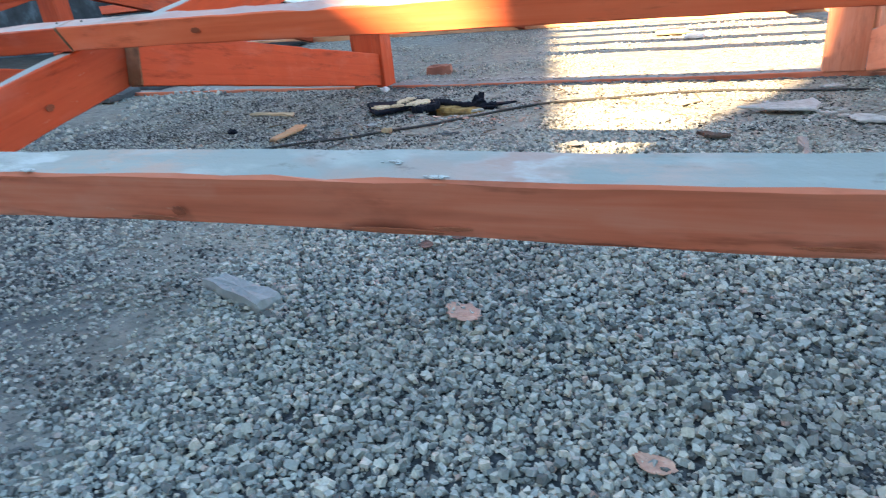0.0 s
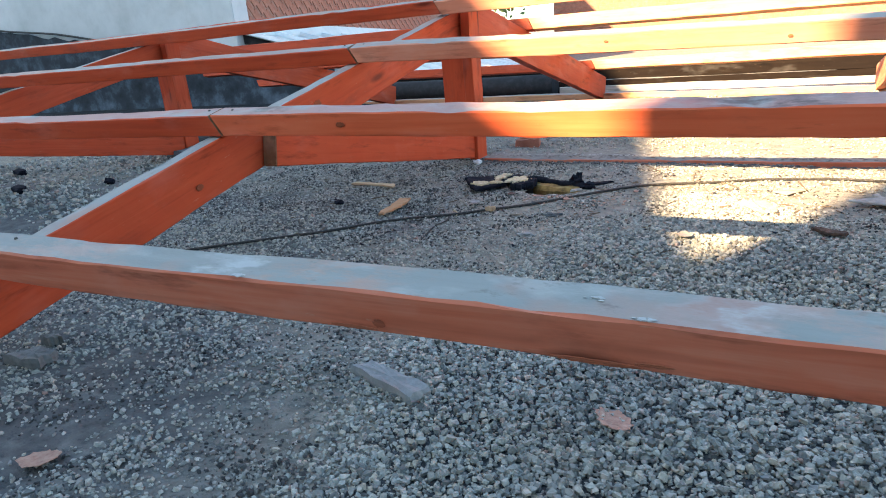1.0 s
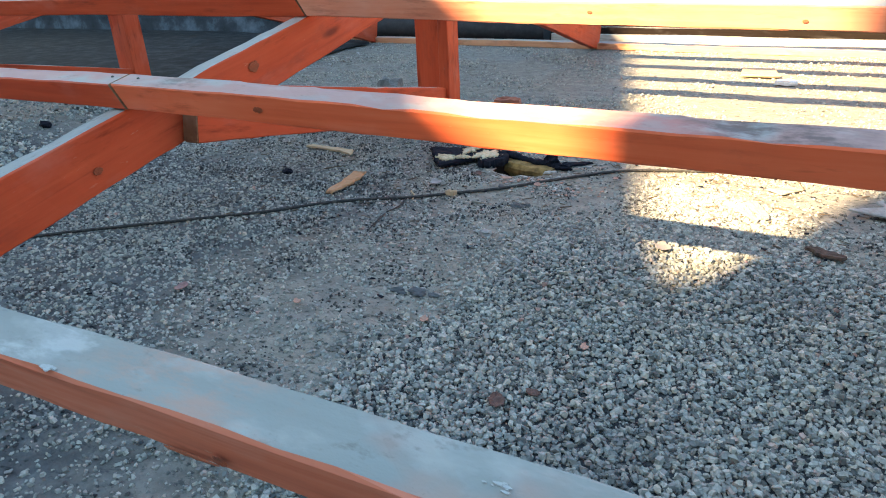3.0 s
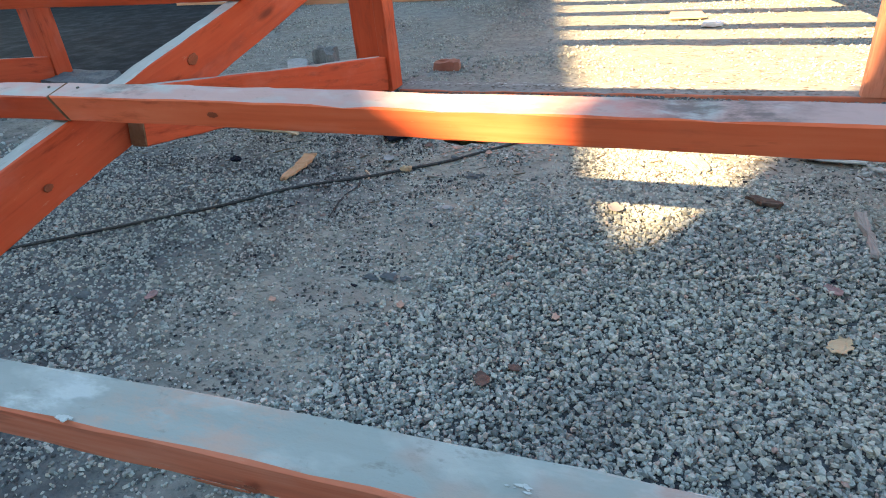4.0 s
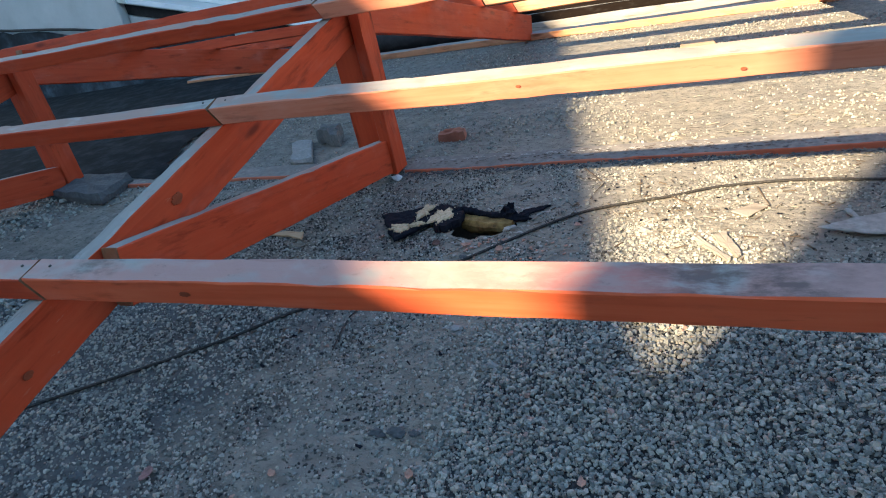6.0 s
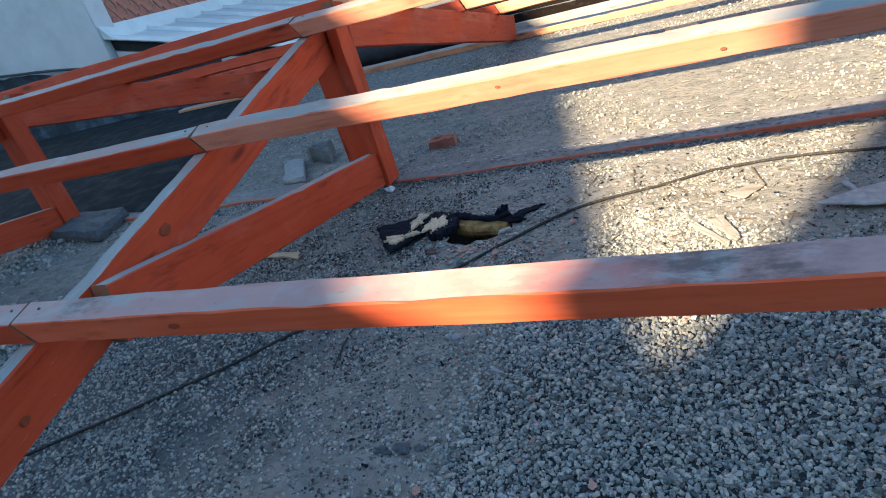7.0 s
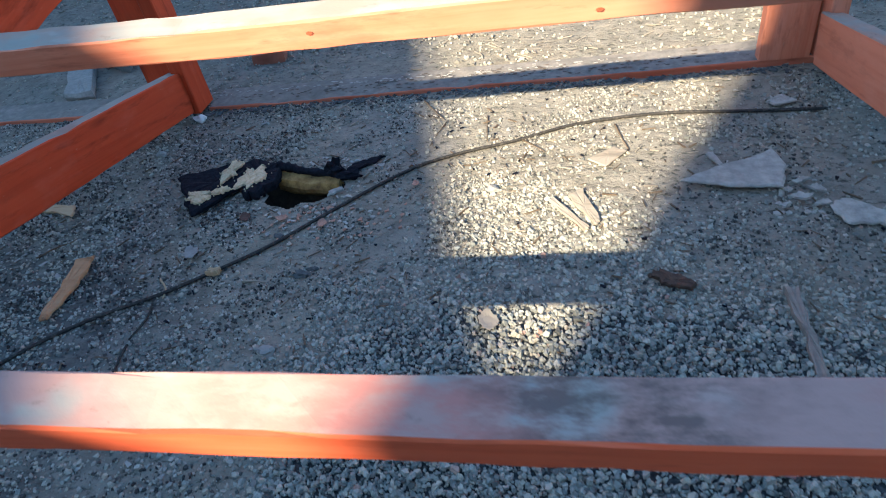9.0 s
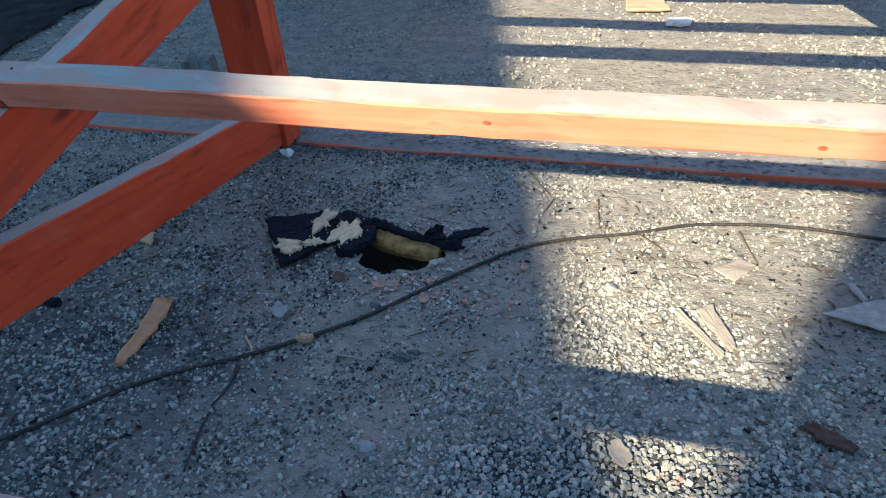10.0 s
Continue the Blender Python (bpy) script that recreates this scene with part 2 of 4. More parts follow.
FOAM = speckled("pale_foam", ((0.42, 0.33, 0.2), (0.58, 0.48, 0.31), (0.68, 0.58, 0.42)), 120, 0.9)
YELLOW = speckled("yellow_foam", ((0.05, 0.032, 0.012), (0.24, 0.155, 0.05), (0.42, 0.3, 0.115)), 45, 0.9)
PIT = speckled("pit_dirt", ((0.01, 0.009, 0.008), (0.03, 0.025, 0.02), (0.06, 0.045, 0.03)), 60)
CABLE = speckled("black_cable", ((0.01, 0.01, 0.01), (0.022, 0.021, 0.02), (0.09, 0.084, 0.075)), 150, 0.75, 0.2)
LEAF = speckled("dry_leaf", ((0.3, 0.16, 0.12), (0.43, 0.25, 0.18), (0.5, 0.33, 0.25)), 110, 0.8)
DULLPINK = speckled("dull_pink_scrap", ((0.17, 0.1, 0.095), (0.25, 0.15, 0.14), (0.32, 0.2, 0.185)), 110, 0.9)
BROWNLEAF = speckled("brown_leaf", ((0.05, 0.026, 0.02), (0.09, 0.048, 0.036), (0.14, 0.08, 0.06)), 110, 0.8)
SLATE = speckled("cement_sheet", ((0.25, 0.25, 0.235), (0.38, 0.375, 0.35), (0.5, 0.49, 0.46)), 50, 0.95)
GREYSTONE = speckled("grey_slab", ((0.1, 0.102, 0.1), (0.15, 0.153, 0.15), (0.2, 0.202, 0.197)), 80, 0.9)
DARKSTONE = speckled("dark_concrete", ((0.06, 0.066, 0.07), (0.09, 0.098, 0.103), (0.13, 0.138, 0.142)), 60, 0.95)
PALESTONE = speckled("pale_grey_slab", ((0.22, 0.222, 0.215), (0.28, 0.282, 0.272), (0.33, 0.332, 0.322)), 80, 0.9)
TANWOOD = stained_wood("tan_offcut", (0.3, 0.15, 0.07), (0.43, 0.235, 0.12), (0.5, 0.3, 0.17))
WHITEBIT = speckled("white_plastic", ((0.6, 0.6, 0.6), (0.75, 0.75, 0.75), (0.82, 0.82, 0.82)), 60, 0.5, 0.2)
BRICKRED = speckled("red_brick", ((0.26, 0.1, 0.065), (0.35, 0.145, 0.095), (0.42, 0.2, 0.14)), 14, 0.95)
MORTAR = speckled("mortar", ((0.22, 0.11, 0.08), (0.3, 0.155, 0.115), (0.37, 0.22, 0.17)), 30, 0.95)
TINCAP = speckled("pale_tin_cap", ((0.66, 0.7, 0.72), (0.74, 0.77, 0.78), (0.8, 0.82, 0.82)), 8, 0.5, 0.1)
TIN = speckled("galvanised_tin", ((0.52, 0.57, 0.55), (0.6, 0.65, 0.62), (0.66, 0.7, 0.67)), 5, 0.5, 0.1)
PLASTER = speckled("white_plaster", ((0.46, 0.48, 0.48), (0.56, 0.58, 0.58), (0.63, 0.64, 0.64)), 3, 0.95, 0.4)
DARKSHEET = speckled("black_sheeting", ((0.005, 0.005, 0.006), (0.011, 0.011, 0.013), (0.025, 0.025, 0.028)), 20, 0.85)
LEAVES = speckled("green_leaves", ((0.03, 0.06, 0.015), (0.07, 0.11, 0.03), (0.13, 0.17, 0.06)), 6, 0.7)
BARK = speckled("bark", ((0.06, 0.045, 0.03), (0.12, 0.09, 0.06), (0.18, 0.14, 0.1)), 30, 0.9)


# ---- building blocks ----
def mesh_object(name, bm, mats, parent=None, m=None):
    me = bpy.data.meshes.new(name)
    bm.to_mesh(me)
    bm.free()
    for k in mats if isinstance(mats, (list, tuple)) else [mats]:
        me.materials.append(k)
    ob = new(name, me)
    if parent is not None:
        ob.parent = parent
    if m is not None:
        ob.matrix_basis = m
    return ob


def part(name, bm, material, parent, label="", m=None):
    ob = mesh_object(name, bm, material, parent, m)
    if label:
        ob["label"] = label
    return ob


def board_mesh(length, width, height, seed, bevel=0.003, wave=0.0025, dusty=True, skew=(0, 0)):
    """A sawn board along +x, its middle line at y = 0, its underside at z = 0; uneven edges, the upper side its own material."""
    rng = random.Random(seed)
    n = max(2, int(length / 0.06))
    prof = []
    hw = width / 2
    b = bevel
    prof = [(-hw + b, 0), (hw - b, 0), (hw, b), (hw, height - b), (hw - b, height), (-hw + b, height), (-hw, height - b), (-hw, b)]
    bm = bmesh.new()
    rings = []
    ph = [rng.uniform(0, 6.3) for _ in range(6)]
    for i in range(n + 1):
        x = length * i / n
        dy = wave * (math.sin(x * 2.1 + ph[0]) + 0.5 * math.sin(x * 5.3 + ph[1]))
        dz = wave * (math.sin(x * 1.7 + ph[2]) + 0.5 * math.sin(x * 6.1 + ph[3]))
        ring = []
        for k, (y, z) in enumerate(prof):
            j = rng.uniform(-0.3, 0.3) * b
            chip = b * 1.6 if k in (4, 5) and rng.random() < 0.08 else 0
            sk = skew[0] if i == 0 else skew[1] if i == n else 0
            ring.append(bm.verts.new((x + sk * (0.5 * height - z), y + dy + j - math.copysign(chip, y) * 0.6, z + dz + j - chip)))
        rings.append(ring)
    for r0, r1 in zip(rings, rings[1:]):
        for k in range(8):
            k2 = (k + 1) % 8
            f = bm.faces.new((r0[k], r0[k2], r1[k2], r1[k]))
            f.material_index = 1 if k in (3, 4) and dusty else 0
            f.smooth = False
    f0 = bm.faces.new(rings[0])
    f1 = bm.faces.new(rings[-1][::-1])
    f0.material_index = f1.material_index = 2
    bmesh.ops.recalc_face_normals(bm, faces=bm.faces[:])
    return bm


def along(p0, p1, up=(0, 0, 1)):
    """The pose whose x axis runs from p0 to p1 and whose z axis leans to up."""
    p0, p1, up = Vector(p0), Vector(p1), Vector(up)
    x = (p1 - p0).normalized()
    y = up.cross(x).normalized()
    z = x.cross(y)
    m = Matrix((x, y, z)).transposed().to_4x4()
    m.translation = p0
    return m


WOODS = [SHADED, DUSTY, ENDGRAIN]
SEED = [100]


def board(name, p0, p1, width, height, up=(0, 0, 1), parent=None, mats=None, dusty=True, bevel=0.003, wave=0.0025, skew=(0, 0)):
    """A board whose underside's middle line runs from p0 to p1."""
    SEED[0] += 1
    bm = board_mesh((Vector(p1) - Vector(p0)).length, width, height, SEED[0], bevel, wave, dusty, skew)
    return mesh_object(name, bm, mats or WOODS, parent, along(p0, p1, up))


def blob_mesh(pts, thick, seed, bend=0.0, jag=0.0, z0=0.0):
    """A thin irregular plate over an outline of points (x, y), with a worn edge."""
    rng = random.Random(seed)
    out = []
    for (x0, y0), (x1, y1) in zip(pts, pts[1:] + pts[:1]):
        for k in range(5):
            f = k / 5
            out.append((x0 + (x1 - x0) * f + rng.uniform(-jag, jag), y0 + (y1 - y0) * f + rng.uniform(-jag, jag)))
    cx, cy = sum(p[0] for p in out) / len(out), sum(p[1] for p in out) / len(out)
    bm = bmesh.new()
    rings = []
    for s, z in ((1.0, 0.0), (1.03, thick * 0.5), (0.97, thick), (0.5, thick)):
        ring = []
        for x, y in out:
            px, py = cx + (x - cx) * s, cy + (y - cy) * s
            lift = bend * (((px - cx) ** 2 + (py - cy) ** 2) ** 0.5) + rng.uniform(-0.15, 0.15) * thick
            ring.append(bm.verts.new((px, py, z0 + z + lift)))
        rings.append(ring)
    n = len(out)
    for r0, r1 in zip(rings, rings[1:]):
        for k in range(n):
            bm.faces.new((r0[k], r0[(k + 1) % n], r1[(k + 1) % n], r1[k]))
    bm.faces.new(rings[0][::-1])
    c = bm.verts.new((cx, cy, z0 + thick))
    for k in range(n):
        bm.faces.new((rings[-1][k], rings[-1][(k + 1) % n], c))
    bmesh.ops.recalc_face_normals(bm, faces=bm.faces[:])
    return bm


def rod_mesh(pts, radius, sides=6, taper=1.0, seed=1, rough=0.0):
    """A round rod through points, thinning to its end."""
    rng = random.Random(seed)
    bm = bmesh.new()
    rings = []
    pts = [Vector(p) for p in pts]
    for i, p in enumerate(pts):
        d = (pts[min(i + 1, len(pts) - 1)] - pts[max(i - 1, 0)]).normalized()
        a = d.orthogonal().normalized() if abs(d.z) > 0.9 else d.cross(Vector((0, 0, 1))).normalized()
        b = d.cross(a)
        r = radius * (1 + (taper - 1) * i / max(1, len(pts) - 1))
        rings.append([bm.verts.new(p + (a * math.cos(t) + b * math.sin(t)) * r * (1 + rng.uniform(-rough, rough))) for t in [6.2832 * k / sides for k in range(sides)]])
    for r0, r1 in zip(rings, rings[1:]):
        for k in range(sides):
            f = bm.faces.new((r0[k], r0[(k + 1) % sides], r1[(k + 1) % sides], r1[k]))
            f.smooth = True
    bm.faces.new(rings[0])
    bm.faces.new(rings[-1][::-1])
    bmesh.ops.recalc_face_normals(bm, faces=bm.faces[:])
    return bm


def smooth_line(pts, n=8):
    """Points of a soft curve through pts."""
    pts = [Vector(p) for p in pts]
    out = []
    for i in range(len(pts) - 1):
        a, b, c, d = pts[max(i - 1, 0)], pts[i], pts[i + 1], pts[min(i + 2, len(pts) - 1)]
        for k in range(n):
            t = k / n
            out.append(0.5 * (2 * b + (c - a) * t + (2 * a - 5 * b + 4 * c - d) * t * t + (3 * b - a - 3 * c + d) * t ** 3))
    out.append(pts[-1])
    return out


def lump_mesh(size, seed, rough=0.25, div=2):
    rng = random.Random(seed)
    bm = bmesh.new()
    bmesh.ops.create_icosphere(bm, subdivisions=div, radius=1)
    for v in bm.verts:
        k = 1 + rough * noise.noise(v.co * 1.7 + Vector((seed, 0, 0))) * 2 + rng.uniform(-rough, rough) * 0.2
        v.co = Vector((v.co.x * size[0] * k, v.co.y * size[1] * k, v.co.z * size[2] * k))
    return bm


# ---- ground ----
HOLE = (0.188, 2.31, 0.105, 0.068)


def in_hole(x, y, grow=1.0):
    a = math.atan2(y - HOLE[1], x - HOLE[0])
    k = grow * (1 + 0.12 * math.sin(3 * a + 1) + 0.08 * math.sin(7 * a))
    return ((x - HOLE[0]) / HOLE[2]) ** 2 + ((y - HOLE[1]) / HOLE[3]) ** 2 < k * k


def height(x, y):
    fade = max(0.0, min(1.0, 2.2 - abs(x - 0.2) / 1.6)) * max(0.0, min(1.0, 2.2 - abs(y - 2.2) / 2.0))
    h = 0.008 * noise.noise((x * 1.3, y * 1.3, 0)) + 0.004 * noise.noise((x * 5, y * 5, 3)) + 0.0025 * noise.noise((x * 17, y * 17, 6))
    return h * min(1.0, fade)


def stone_amount(x, y):
    """How much gravel lies at a place, 0 to 1."""
    w = 0.16 * noise.noise((x * 2.2, y * 2.2, 11)) + 0.07 * noise.noise((x * 7, y * 7, 4))

    def step(v):
        v = max(0.0, min(1.0, v))
        return v * v * (3 - 2 * v)
    right = step((x + 1.3 * w - 0.12 + 0.03 * y) / 0.45)
    near = step((2.19 + 0.35 * min(0.0, x - 0.7) - 0.25 * max(0.0, x - 0.95) + 1.3 * w - y) / 0.5)
    left = 0.27 * step((-0.02 - x + 1.6 * w) / 0.3) * step((2.05 - y) / 0.3) * (1 + 4.0 * w) * (1.0 if y > 0.9 else 0.7)
    sunny = 0.42 * step((x - 0.45 + w) / 0.25) * step((2.36 - y + 1.5 * w) / 0.22) * step((1.25 - x) / 0.2)
    d = max(right * near, left, sunny, 0.045 + 0.5 * w)
    return 0.0 if in_hole(x, y, 1.15) else max(0.0, d)


def build_ground():
    def lines(a, b, fa, fb, coarse, fine):
        out, v = [], a
        while v < b - 1e-6:
            out.append(v)
            v += fine if fa <= v < fb else coarse
        return out + [b]
    xs = lines(-4.2, 4.0, 0.06, 0.34, 0.04, 0.005)
    ys = lines(-2.0, 6.4, 2.2, 2.4, 0.04, 0.005)
    bm = bmesh.new()
    grid = [[bm.verts.new((x, y, height(x, y))) for x in xs] for y in ys]
    for j in range(len(ys) - 1):
        for i in range(len(xs) - 1):
            if not in_hole((xs[i] + xs[i + 1]) / 2, (ys[j] + ys[j + 1]) / 2):
                f = bm.faces.new((grid[j][i], grid[j][i + 1], grid[j + 1][i + 1], grid[j + 1][i]))
                f.smooth = True
                # dense gravel gets the ground painted dark as shade between the stones
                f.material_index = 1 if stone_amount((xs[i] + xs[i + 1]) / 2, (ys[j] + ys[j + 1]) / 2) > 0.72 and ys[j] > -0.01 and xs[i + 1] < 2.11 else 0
    far = 900
    edge = grid[0] + [r[-1] for r in grid[1:]] + grid[-1][-2::-1] + [r[0] for r in grid[-2:0:-1]]
    cx, cy = 0.0, 2.2
    ring = []
    for v in edge:
        d = Vector((v.co.x - cx, v.co.y - cy, 0))
        d *= far / max(abs(d.x), abs(d.y))
        ring.append(bm.verts.new((cx + d.x, cy + d.y, 0)))
    for k in range(len(edge)):
        k2 = (k + 1) % len(edge)
        bm.faces.new((edge[k], ring[k], ring[k2], edge[k2]))
    bmesh.ops.recalc_face_normals(bm, faces=bm.faces[:])
    if sum(f.normal.z for f in bm.faces) < 0:
        bmesh.ops.reverse_faces(bm, faces=bm.faces[:])
    return tagged(mesh_object("ground", bm, [GROUND, GAPSHADE]), "grey gritty dirt roof surface strewn with crushed stone", "ground", kind="structure")


ground = build_ground()


def scatter_stones(name, count, box, size, seed, label, amount, mat):
    rng = np.random.default_rng(seed)
    shapes = []
    for _ in range(64):
        turns = (np.arange(5) + rng.uniform(-0.34, 0.34, 5)) * 1.2566
        reach = rng.uniform(0.36, 0.62, 5)
        flat = rng.uniform(0.16, 0.3)
        slim = rng.uniform(0.62, 1.0)
        ring = np.stack([np.cos(turns) * reach, np.sin(turns) * reach * slim], 1)
        low = np.concatenate([ring * rng.uniform(0.8, 1.05), -flat * rng.uniform(0.7, 1.2, (5, 1))], 1)
        top = np.concatenate([ring * rng.uniform(0.6, 1.0, (5, 1)) + rng.uniform(-0.06, 0.06, 2), flat * rng.uniform(0.5, 1.35, (5, 1))], 1)
        shapes.append(np.concatenate([low, top]))
    tris = [(5, 6, 7), (5, 7, 8), (5, 8, 9)]
    for k in range(5):
        j = (k + 1) % 5
        tris += [(k, j, j + 5), (k, j + 5, k + 5)]
    tris = np.array(tris)
    V, F = [], []
    made = 0
    while made < count:
        x, y = rng.uniform(box[0], box[1]), rng.uniform(box[2], box[3])
        a = amount(x, y)
        if rng.random() > a:
            continue
        s = size * math.exp(min(0.7, rng.normal(0, 0.38)))
        q = Euler((rng.normal(0, 0.36), rng.normal(0, 0.36), rng.uniform(0, 6.3))).to_matrix()
        v = shapes[rng.integers(64)] @ np.array(q).T * s
        v += (x, y, height(x, y) + s * (0.08 + 0.75 * rng.random() * min(1, a * a)))
        V.append(v)
        F.append(tris + 10 * made)
        made += 1
    V, F = np.concatenate(V), np.concatenate(F)
    me = bpy.data.meshes.new(name)
    me.from_pydata(V.tolist(), [], F.tolist())
    me.materials.append(mat)
    ob = new(name, me)
    ob.parent = ground
    return tagged(ob, label, kind="stuff")


scatter_stones("gravel", 138000, (-1.3, 2.1, 0.0, 2.75), 0.0079, 5, "blue-grey angular crushed stone gravel", stone_amount, STONE)
scatter_stones("fine_gravel", 34000, (-1.3, 1.9, 0.05, 2.95), 0.0066, 6, "fine grey stone chippings in the dirt", lambda x, y: 0.0 if in_hole(x, y, 1.2) else max(0.0, min(1, 0.12 + 0.25 * stone_amount(x, y) + 0.9 * noise.noise((x * 5, y * 5, 9)) + (0.25 if y < 1.95 and -0.1 < x < 0.5 else -0.12 if x < -0.1 else 0.0))), DIRTSTONE)
scatter_stones("soil_crumbs", 42000, (-1.2, 1.7, 0.3, 2.85), 0.0056, 12, "crumbs of soil and grit, the dark ones also standing for small shadows", lambda x, y: 0.0 if in_hole(x, y, 1.2) else max(0.0, 0.25 - 0.25 * stone_amount(x, y) + 1.1 * noise.noise((x * 7, y * 7, 21))) * (0.4 if x > 0.45 and y > 2.15 else 1.0) + (0.22 if x < 0.1 and 1.6 < y < 2.65 else 0.0), CRUMB)
scatter_stones("side_gravel", 7000, (-3.6, -1.2, 0.7, 2.9), 0.015, 8, "dark scattered stones and grit", lambda x, y: 0.5 + 1.1 * noise.noise((x * 2, y * 2, 5)), STONE)
scatter_stones("far_gravel", 12000, (-2.4, 2.6, 2.95, 5.4), 0.0095, 7, "scattered grey stones and grit", lambda x, y: 0.35 + 1.1 * noise.noise((x * 2, y * 2, 1)), DIRTSTONE)

# ---- roof frame ----
RIDGE_Y, RIDGE_Z, RISE, FALL = 2.855, 0.690, 0.215, 0.235
SLOPE_UP = Vector((0, -RISE, 1)).normalized()
SLOPE_DOWN = Vector((0, FALL, 1)).normalized()


def top_at(y):
    """The height of the rafters' upper edge."""
    return RIDGE_Z - (RISE * (RIDGE_Y - y) if y < RIDGE_Y else -0.042 + FALL * (y - RIDGE_Y))


def build_truss(x_front, x_ridge, x_back, side, label, ridge_post=True):
    """A pair of rafters on a doubled post with a brace from its foot; x may drift a little along the truss. side: which way the brace lies."""
    truss = tagged(new("roof_truss"), label, "roof truss", "roof trusses")
    d = 0.13
    y0, y1 = 0.05, 5.25

    def at(x, y, drop=0.0):
        return (x, y, top_at(y) - drop)
    board("rafter", at(x_front, y0, d), at(x_ridge, RIDGE_Y - 0.001, d), 0.05, d, parent=truss)
    db = 0.17
    board("rafter", at(x_ridge, RIDGE_Y + 0.01, db), at(x_back, y1, db), 0.05, db, parent=truss)
    # post: a wide board across and a narrow one along it
    zt = 0.555
    board("post", (x_ridge - 0.03, 2.855, 0.018), (x_ridge - 0.03, 2.855, zt), 0.13, 0.045, (0, -1, 0), truss, dusty=False)
    board("post", (x_ridge + 0.042 * side, 2.81, 0.018), (x_ridge + 0.042 * side, 2.81, zt + 0.13), 0.1, 0.045, (side, 0, 0), truss, dusty=False)
    bx = x_front + (x_ridge - x_front) * 0.5
    board("brace", (bx + 0.05 * side, 1.45, 0.265), (x_ridge + 0.05 * side, 2.75, 0.023), 0.046, 0.135, parent=truss)
    end = board("brace_end", (bx + 0.05 * side, 1.4465, 0.2665), (bx + 0.05 * side, 1.45, 0.2658), 0.045, 0.133, parent=truss, mats=[ENDGRAIN, ENDGRAIN, ENDGRAIN], bevel=0.001, wave=0.0)
    end["label"] = "sawn end, its colour darkened as if in shade"
    return truss


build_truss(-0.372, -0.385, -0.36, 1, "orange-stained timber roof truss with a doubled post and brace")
# the paler copy puts the sunlight into this truss's colour
WOODS[0] = LITPEACH
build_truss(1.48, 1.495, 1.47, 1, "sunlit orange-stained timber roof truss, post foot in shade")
WOODS[0] = SHADED
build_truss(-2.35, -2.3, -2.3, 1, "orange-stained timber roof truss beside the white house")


NAIL = speckled("nail_head", ((0.02, 0.018, 0.016), (0.05, 0.042, 0.035), (0.1, 0.08, 0.06)), 200, 0.55, 0.1)


def nail(parent, x, y, z, face):
    """A nail head in a board's own axes, on its upper or front side."""
    bm = bmesh.new()
    bmesh.ops.create_cone(bm, cap_ends=True, segments=8, radius1=0.0034, radius2=0.0026, depth=0.003)
    turn = Matrix.Rotation(radians(90), 4, "X") if face == "front" else Matrix.Identity(4)
    part("nail", bm, NAIL, parent, m=Matrix.Translation((x, y, z)) @ turn)


def purlin(p0, p1, width, height_, up, label, top, side, skew, nails):
    ob = board("purlin", p0, p1, width, height_, up, mats=[side, top, ENDGRAIN], skew=skew)
    for k, x in enumerate(nails):
        nail(ob, x - p0[0], 0.008 * (-1) ** k, height_ + 0.002, "top")
    return tagged(ob, label, "purlin", "purlins")


def purlin_row(y0, y1, xs, width, hgt, lift, up, label, top=None, side=None, slant=0.5, nails=(), worn=None, dip=0.0):
    """A row of purlins end to end over the rafters; the row may run askew from y0 at x = 0 to y1 at x = 1 and dip that
    much a metre. worn: colour paled as by sunlight, for the right-hand pieces.
    """
    for k, (xa, xb) in enumerate(zip(xs, xs[1:])):
        ya, yb = y0 + (y1 - y0) * xa, y0 + (y1 - y0) * xb
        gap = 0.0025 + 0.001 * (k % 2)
        purlin((xa + gap, ya, top_at(y0) + lift - dip * max(xa, -0.5)), (xb - gap, yb, top_at(y0) + lift - dip * xb), width, hgt, up, label, top or DUSTY, (worn if worn and xa > -1 else side or (SHADED if xb < 0 else PAINT)), (slant, slant), [x for x in nails if xa < x < xb])


purlin_row(0.709, 0.745, (-3.2, 3.0), 0.061, 0.062, 0.005, SLOPE_UP, "faded orange-stained timber purlin with a dusty grey top", LOWTOP, side=FADED, nails=(-0.22, 1.45))
purlin_row(1.347, 1.367, (-4.2, -0.355, 3.2), 0.062, 0.056, 0.007, SLOPE_UP, "orange-stained timber purlin, dusty pink top partly in sun", MUDDYTOP, nails=(-0.4, -0.32, 1.44), dip=0.007)
purlin_row(2.012, 2.06, (-4.6, -0.37, 3.4), 0.06, 0.054, -0.006, SLOPE_UP, "orange-stained timber purlin, sunlit with a dusty top", worn=LITPEACH, nails=(-0.41, -0.34), dip=0.018)
purlin_row(2.675, 2.675, (-4.6, -0.39, 3.6), 0.06, 0.056, 0.01, SLOPE_UP, "orange-stained ridge purlin, mostly sunlit", worn=LITPEACH, nails=(-0.42, -0.36))
purlin_row(3.0, 3.0, (-4.6, -0.4, 3.6), 0.06, 0.055, -0.018, SLOPE_DOWN, "orange-stained rear ridge board", worn=REARLIT, nails=(-0.34,))
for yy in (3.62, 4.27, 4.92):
    purlin_row(yy, yy, (-3.6, -0.33, 3.6), 0.06, 0.064, 0.004, SLOPE_DOWN, "orange-stained timber purlin on the rear slope", worn=REARLIT, nails=(-0.3,))

DIRTYTOP = speckled("dirt_covered_wood", ((0.13, 0.125, 0.115), (0.2, 0.19, 0.175), (0.27, 0.25, 0.23)), 40, 0.95)
